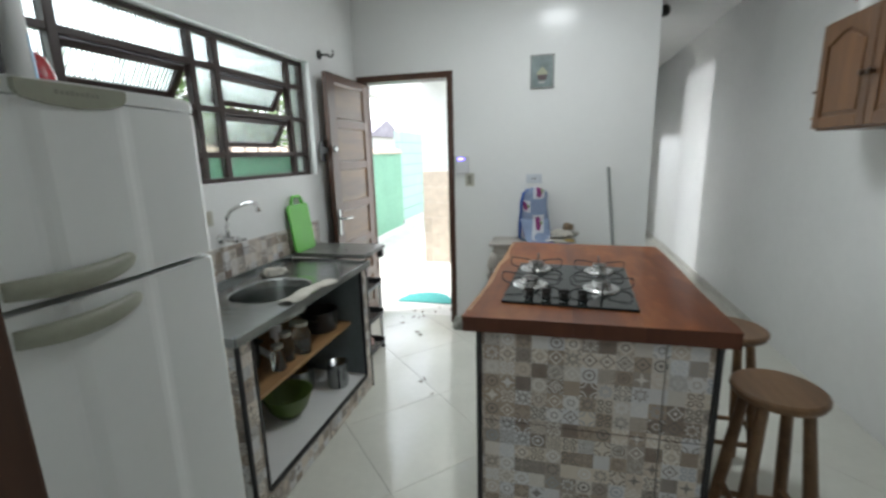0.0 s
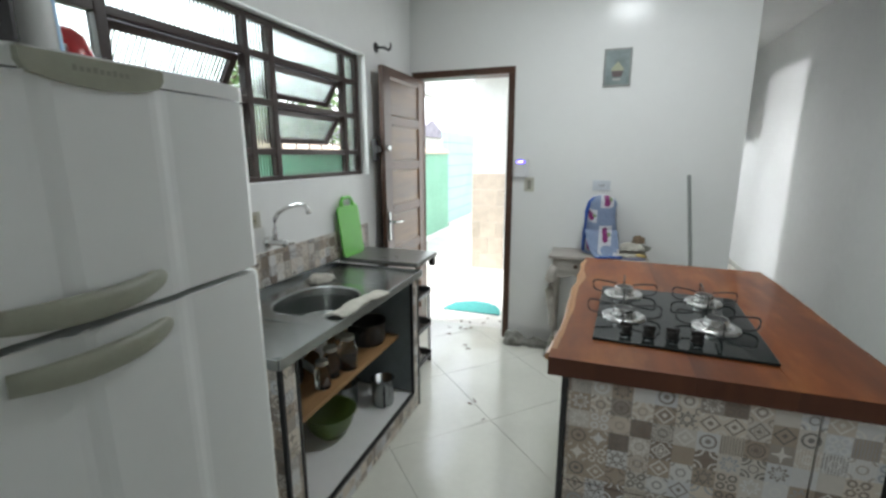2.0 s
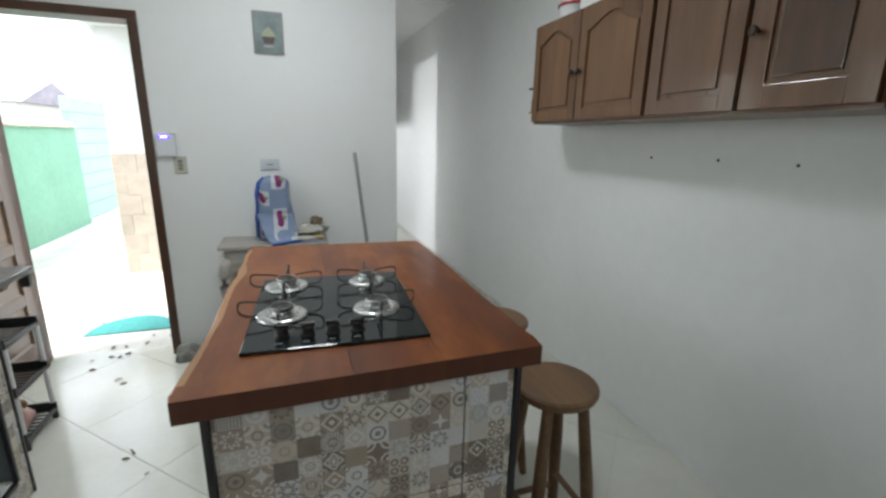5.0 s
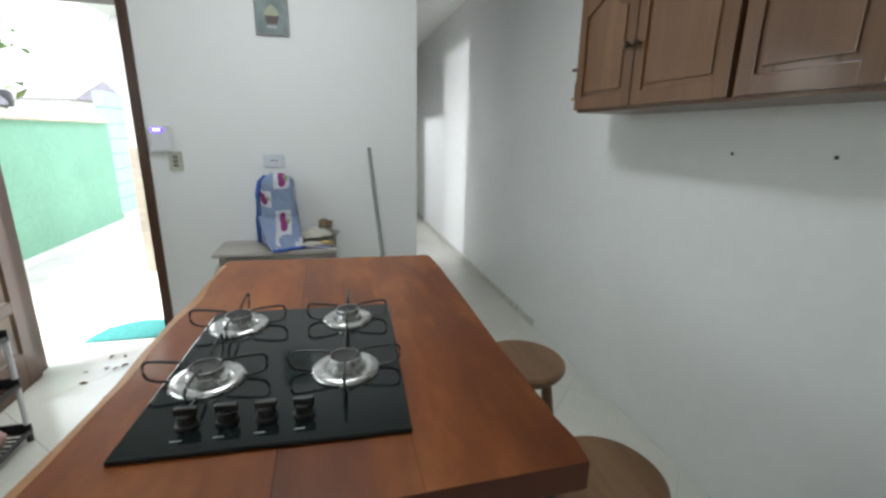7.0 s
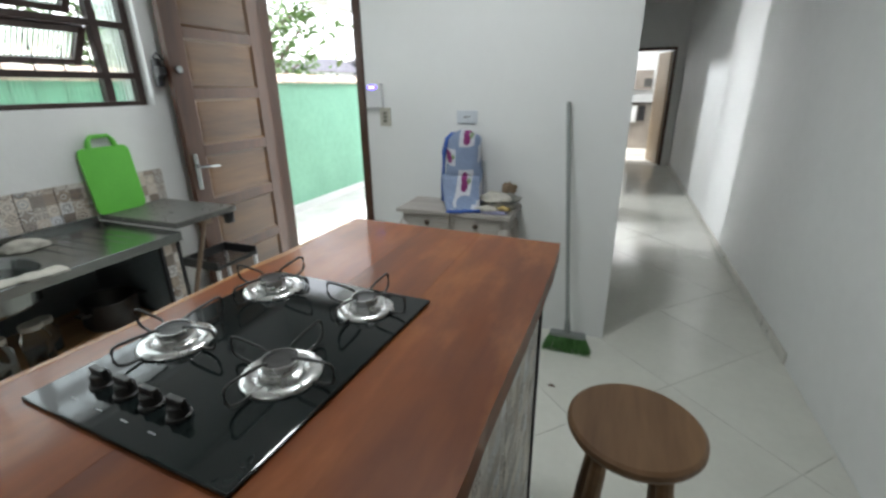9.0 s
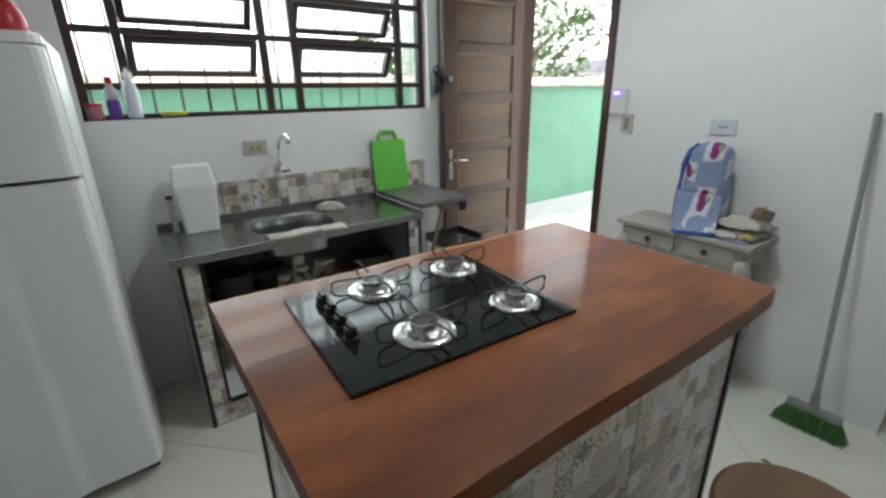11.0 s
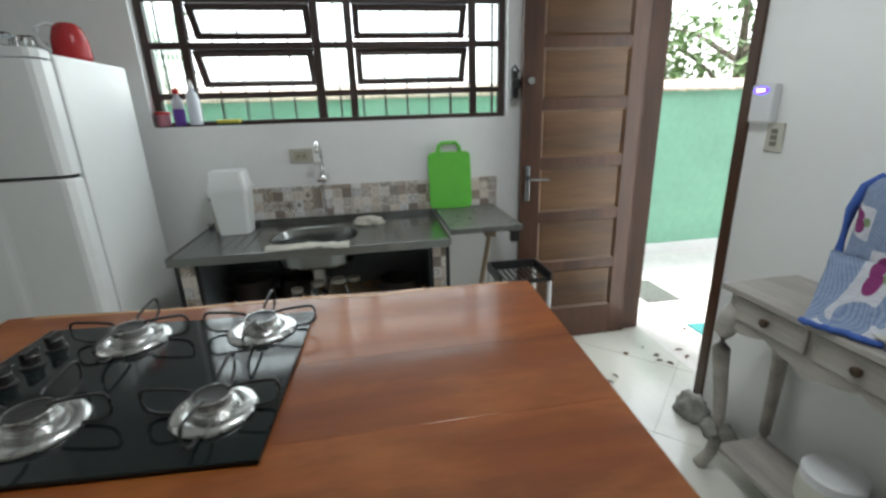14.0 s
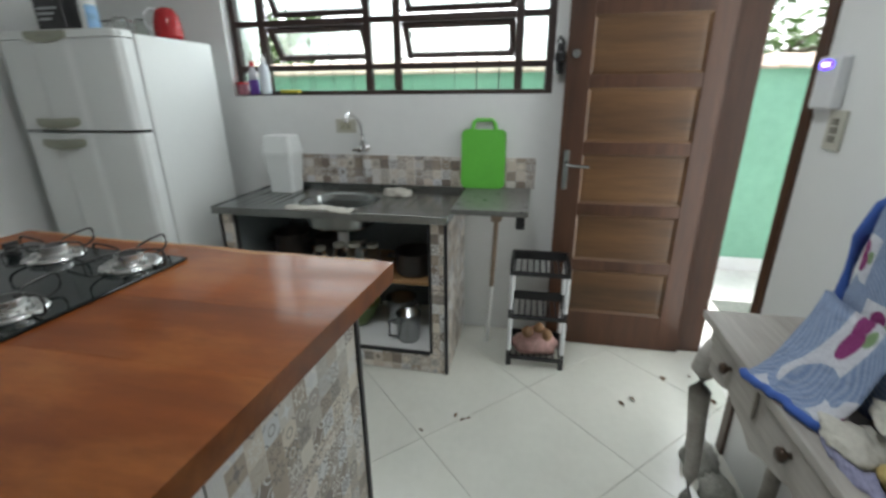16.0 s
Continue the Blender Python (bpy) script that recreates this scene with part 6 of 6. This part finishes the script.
M_TEAL = plain("teal_mat", (0.06, 0.30, 0.29), 0.9, var=0.15, scale=30, bumps=0.6, bscale=300)
pts = [(-1.19 + 0.285 * math.cos(math.pi * k / 24), 4.19 + 0.33 * math.sin(math.pi * k / 24)) for k in range(25)]
part("mat_body", prism(bmesh.new(), pts, -0.0115, 0.0, bev=0.004), M_TEAL, mat_)
fm = thing("floor_mat", -2.05, 4.33, -0.012, "dark grey rubber mat on the paving", "mat")
part("rubber", B(-2.25, -1.85, 4.15, 4.42, -0.0115, -0.003, bev=0.003), M_STONE, fm)

# grille of thin bars outside the window
gr = thing("window_grille", -1.74, 2.04, WIN[2], "thin dark iron bars outside the kitchen window", "window grille")
for k in range(15):
    y = WIN[0] + 0.045 + k * 0.123
    bm = bmesh.new()
    rod(bm, (-1.742, y, WIN[2] + 0.001), (-1.742, y, WIN[3] - 0.001), 0.0035, seg=6)
    part("bar", bm, M_IRON, gr)

# ---- tree and neighbours beyond the wall ----
M_LEAF = plain("broad_leaf", (0.12, 0.20, 0.065), 0.5, var=0.25, scale=3, bumps=0)
M_TRUNK = plain("grey_bark", (0.16, 0.13, 0.10), 0.9, var=0.25, scale=14, bumps=0.6, bscale=40)


def tree(x, y, h, r, seed, n):
    rng = random.Random(seed)
    ob = thing("tree", x, y, -0.13, "leafy garden tree with a forked trunk behind the wall", "tree")
    bm = bmesh.new()
    tube(bm, [(x, y, -0.13), (x + 0.05, y + 0.05, h * 0.25), (x - 0.03, y + 0.08, h * 0.5), (x + 0.05, y, h * 0.8)], [0.13, 0.11, 0.08, 0.03], 10)
    tips = []
    for k in range(9):
        a = k * 2.4 + rng.uniform(-0.4, 0.4)
        z0_ = h * rng.uniform(0.3, 0.6)
        l = r * rng.uniform(0.6, 0.95)
        p = Vector((x, y, z0_))
        e = p + Vector((l * math.cos(a), l * math.sin(a), rng.uniform(0.3, 1.0) * r))
        q = (p + e) / 2 + Vector((0, 0, 0.12))
        tube(bm, [p, q, e], [0.045, 0.03, 0.012], 6)
        tips += [e, q, (q + e) / 2]
    part("trunk", bm, M_TRUNK, ob)
    bm = bmesh.new()
    for k in range(n):
        c = rng.choice(tips) + Vector((rng.gauss(0, 0.26), rng.gauss(0, 0.26), rng.gauss(0, 0.2))) * r * 0.75
        s = rng.uniform(0.05, 0.10)
        m = Matrix.Translation(c) @ Euler((rng.uniform(-0.9, 0.9), rng.uniform(-0.9, 0.9), rng.uniform(0, 6.3))).to_matrix().to_4x4()
        vs = [bm.verts.new(m @ Vector(p)) for p in ((-s, 0, 0), (-0.2 * s, 0.5 * s, 0.15 * s), (s, 0, -0.1 * s), (-0.2 * s, -0.5 * s, 0.15 * s))]
        bm.faces.new((vs[0], vs[2], vs[1]))
        bm.faces.new((vs[0], vs[3], vs[2]))
    part("crown", bm, M_LEAF, ob)


tree(-4.9, 7.3, 3.6, 1.5, 4, 1500)
tree(-5.4, 5.2, 3.2, 1.2, 9, 1000)
tree(-4.6, -0.1, 2.3, 0.85, 15, 1400)
M_LILACROOF = plain("weathered_fibre_roof", (0.33, 0.31, 0.36), 0.8, var=0.2, scale=2)
nh = thing("neighbour_house", -9.6, 15.2, -0.13, "low white neighbouring building with an arched grey roof", "house")
part("wall", B(-10.6, -8.9, 13.6, 16.8, -0.13, 2.05), M_OUTWHITE, nh)
pts = [(15.2 + 1.75 * math.cos(math.pi * k / 20), 2.05 + 0.42 * math.sin(math.pi * k / 20)) for k in range(21)]
part("roof", prism(bmesh.new(), pts, -10.8, -8.75, m=Matrix(((0, 0, 1, 0), (1, 0, 0, 0), (0, 1, 0, 0), (0, 0, 0, 1)))), M_LILACROOF, nh, "arched grey roof")
wt = thing("water_tank", -9.3, 17.5, 1.6, "dark round water tank on a white base", "water tank")
part("base", B(-9.9, -8.8, 16.95, 18.1, -0.13, 2.0), M_OUTWHITE, wt)
bm = bmesh.new()
lathe(bm, [(0.30, 0.0), (0.34, 0.05), (0.36, 0.42), (0.30, 0.50), (0.08, 0.55)], -9.3, 17.5, 2.0, 24)
part("tank", bm, M_POT, wt, "", True)
nh2 = thing("neighbour_house", -9.5, 22.6, -0.13, "white neighbouring house with a sloping grey-lilac roof", "house")
part("wall", B(-11.5, -8.9, 20.6, 25.0, -0.13, 2.45), M_OUTWHITE, nh2)
pts = [(20.3, 2.45), (25.3, 2.45), (22.8, 3.35)]
part("roof", prism(bmesh.new(), pts, -11.8, -8.6, m=Matrix(((0, 0, 1, 0), (1, 0, 0, 0), (0, 1, 0, 0), (0, 0, 0, 1)))), M_LILACROOF, nh2, "sloping grey-lilac roof")

# ---- floor: square polished tiles laid on the diagonal ----
def clip_poly(poly, x0, x1, y0, y1):
    for ax, lim, sgn in ((0, x0, 1), (0, x1, -1), (1, y0, 1), (1, y1, -1)):
        out = []
        for i, p in enumerate(poly):
            q = poly[(i + 1) % len(poly)]
            dp, dq = sgn * (p[ax] - lim), sgn * (q[ax] - lim)
            if dp >= 0:
                out.append(p)
            if dp * dq < 0:
                f = dp / (dp - dq)
                out.append((p[0] + f * (q[0] - p[0]), p[1] + f * (q[1] - p[1])))
        poly = out
        if len(poly) < 3:
            return []
    return poly


bm = bmesh.new()
box(bm, WX - 0.2, EX + 0.15, -2.75, WY + 0.15, -0.12, 0.0)
box(bm, HX - 0.15, EX + 0.15, WY + 0.15, 10.6, -0.12, 0.0)
box(bm, -0.5, 2.5, 10.6, 13.2, -0.12, 0.0)
box(bm, -1.3, HX - 0.15, 6.45, 8.7, -0.12, 0.0)
floor = solid("floor", bm, M_GROUT, "polished cream floor tiles laid on the diagonal", "floor", kind="structure")
S, G, OX, OY = 0.605, 0.0012, -0.583, 2.485
r2 = math.sqrt(0.5)
areas = ((WX + 0.001, EX - 0.001, 0.2, WY - 0.001), (HX + 0.001, EX - 0.001, WY - 0.001, 10.59), (-1.5, EX - 0.001, -2.6, 0.2), (-0.71 - 0.79, -0.78, WY - 0.001, WY + 0.152))
for ax0, ax1, ay0, ay1 in areas:
    for i in range(-14, 22):
        for j in range(-14, 22):
            pts = []
            for du, dv in ((G, G), (S - G, G), (S - G, S - G), (G, S - G)):
                u, v = i * S + du, j * S + dv
                pts.append((OX + (u - v) * r2, OY + (u + v) * r2))
            pts = clip_poly(pts, ax0, ax1, ay0, ay1)
            if len(pts) < 3:
                continue
            area = abs(sum(p[0] * q[1] - q[0] * p[1] for p, q in zip(pts, pts[1:] + pts[:1]))) / 2
            if area < 0.0015:
                continue
            part("tile", prism(bmesh.new(), pts, 0.0005, 0.005), M_FLOOR, floor)
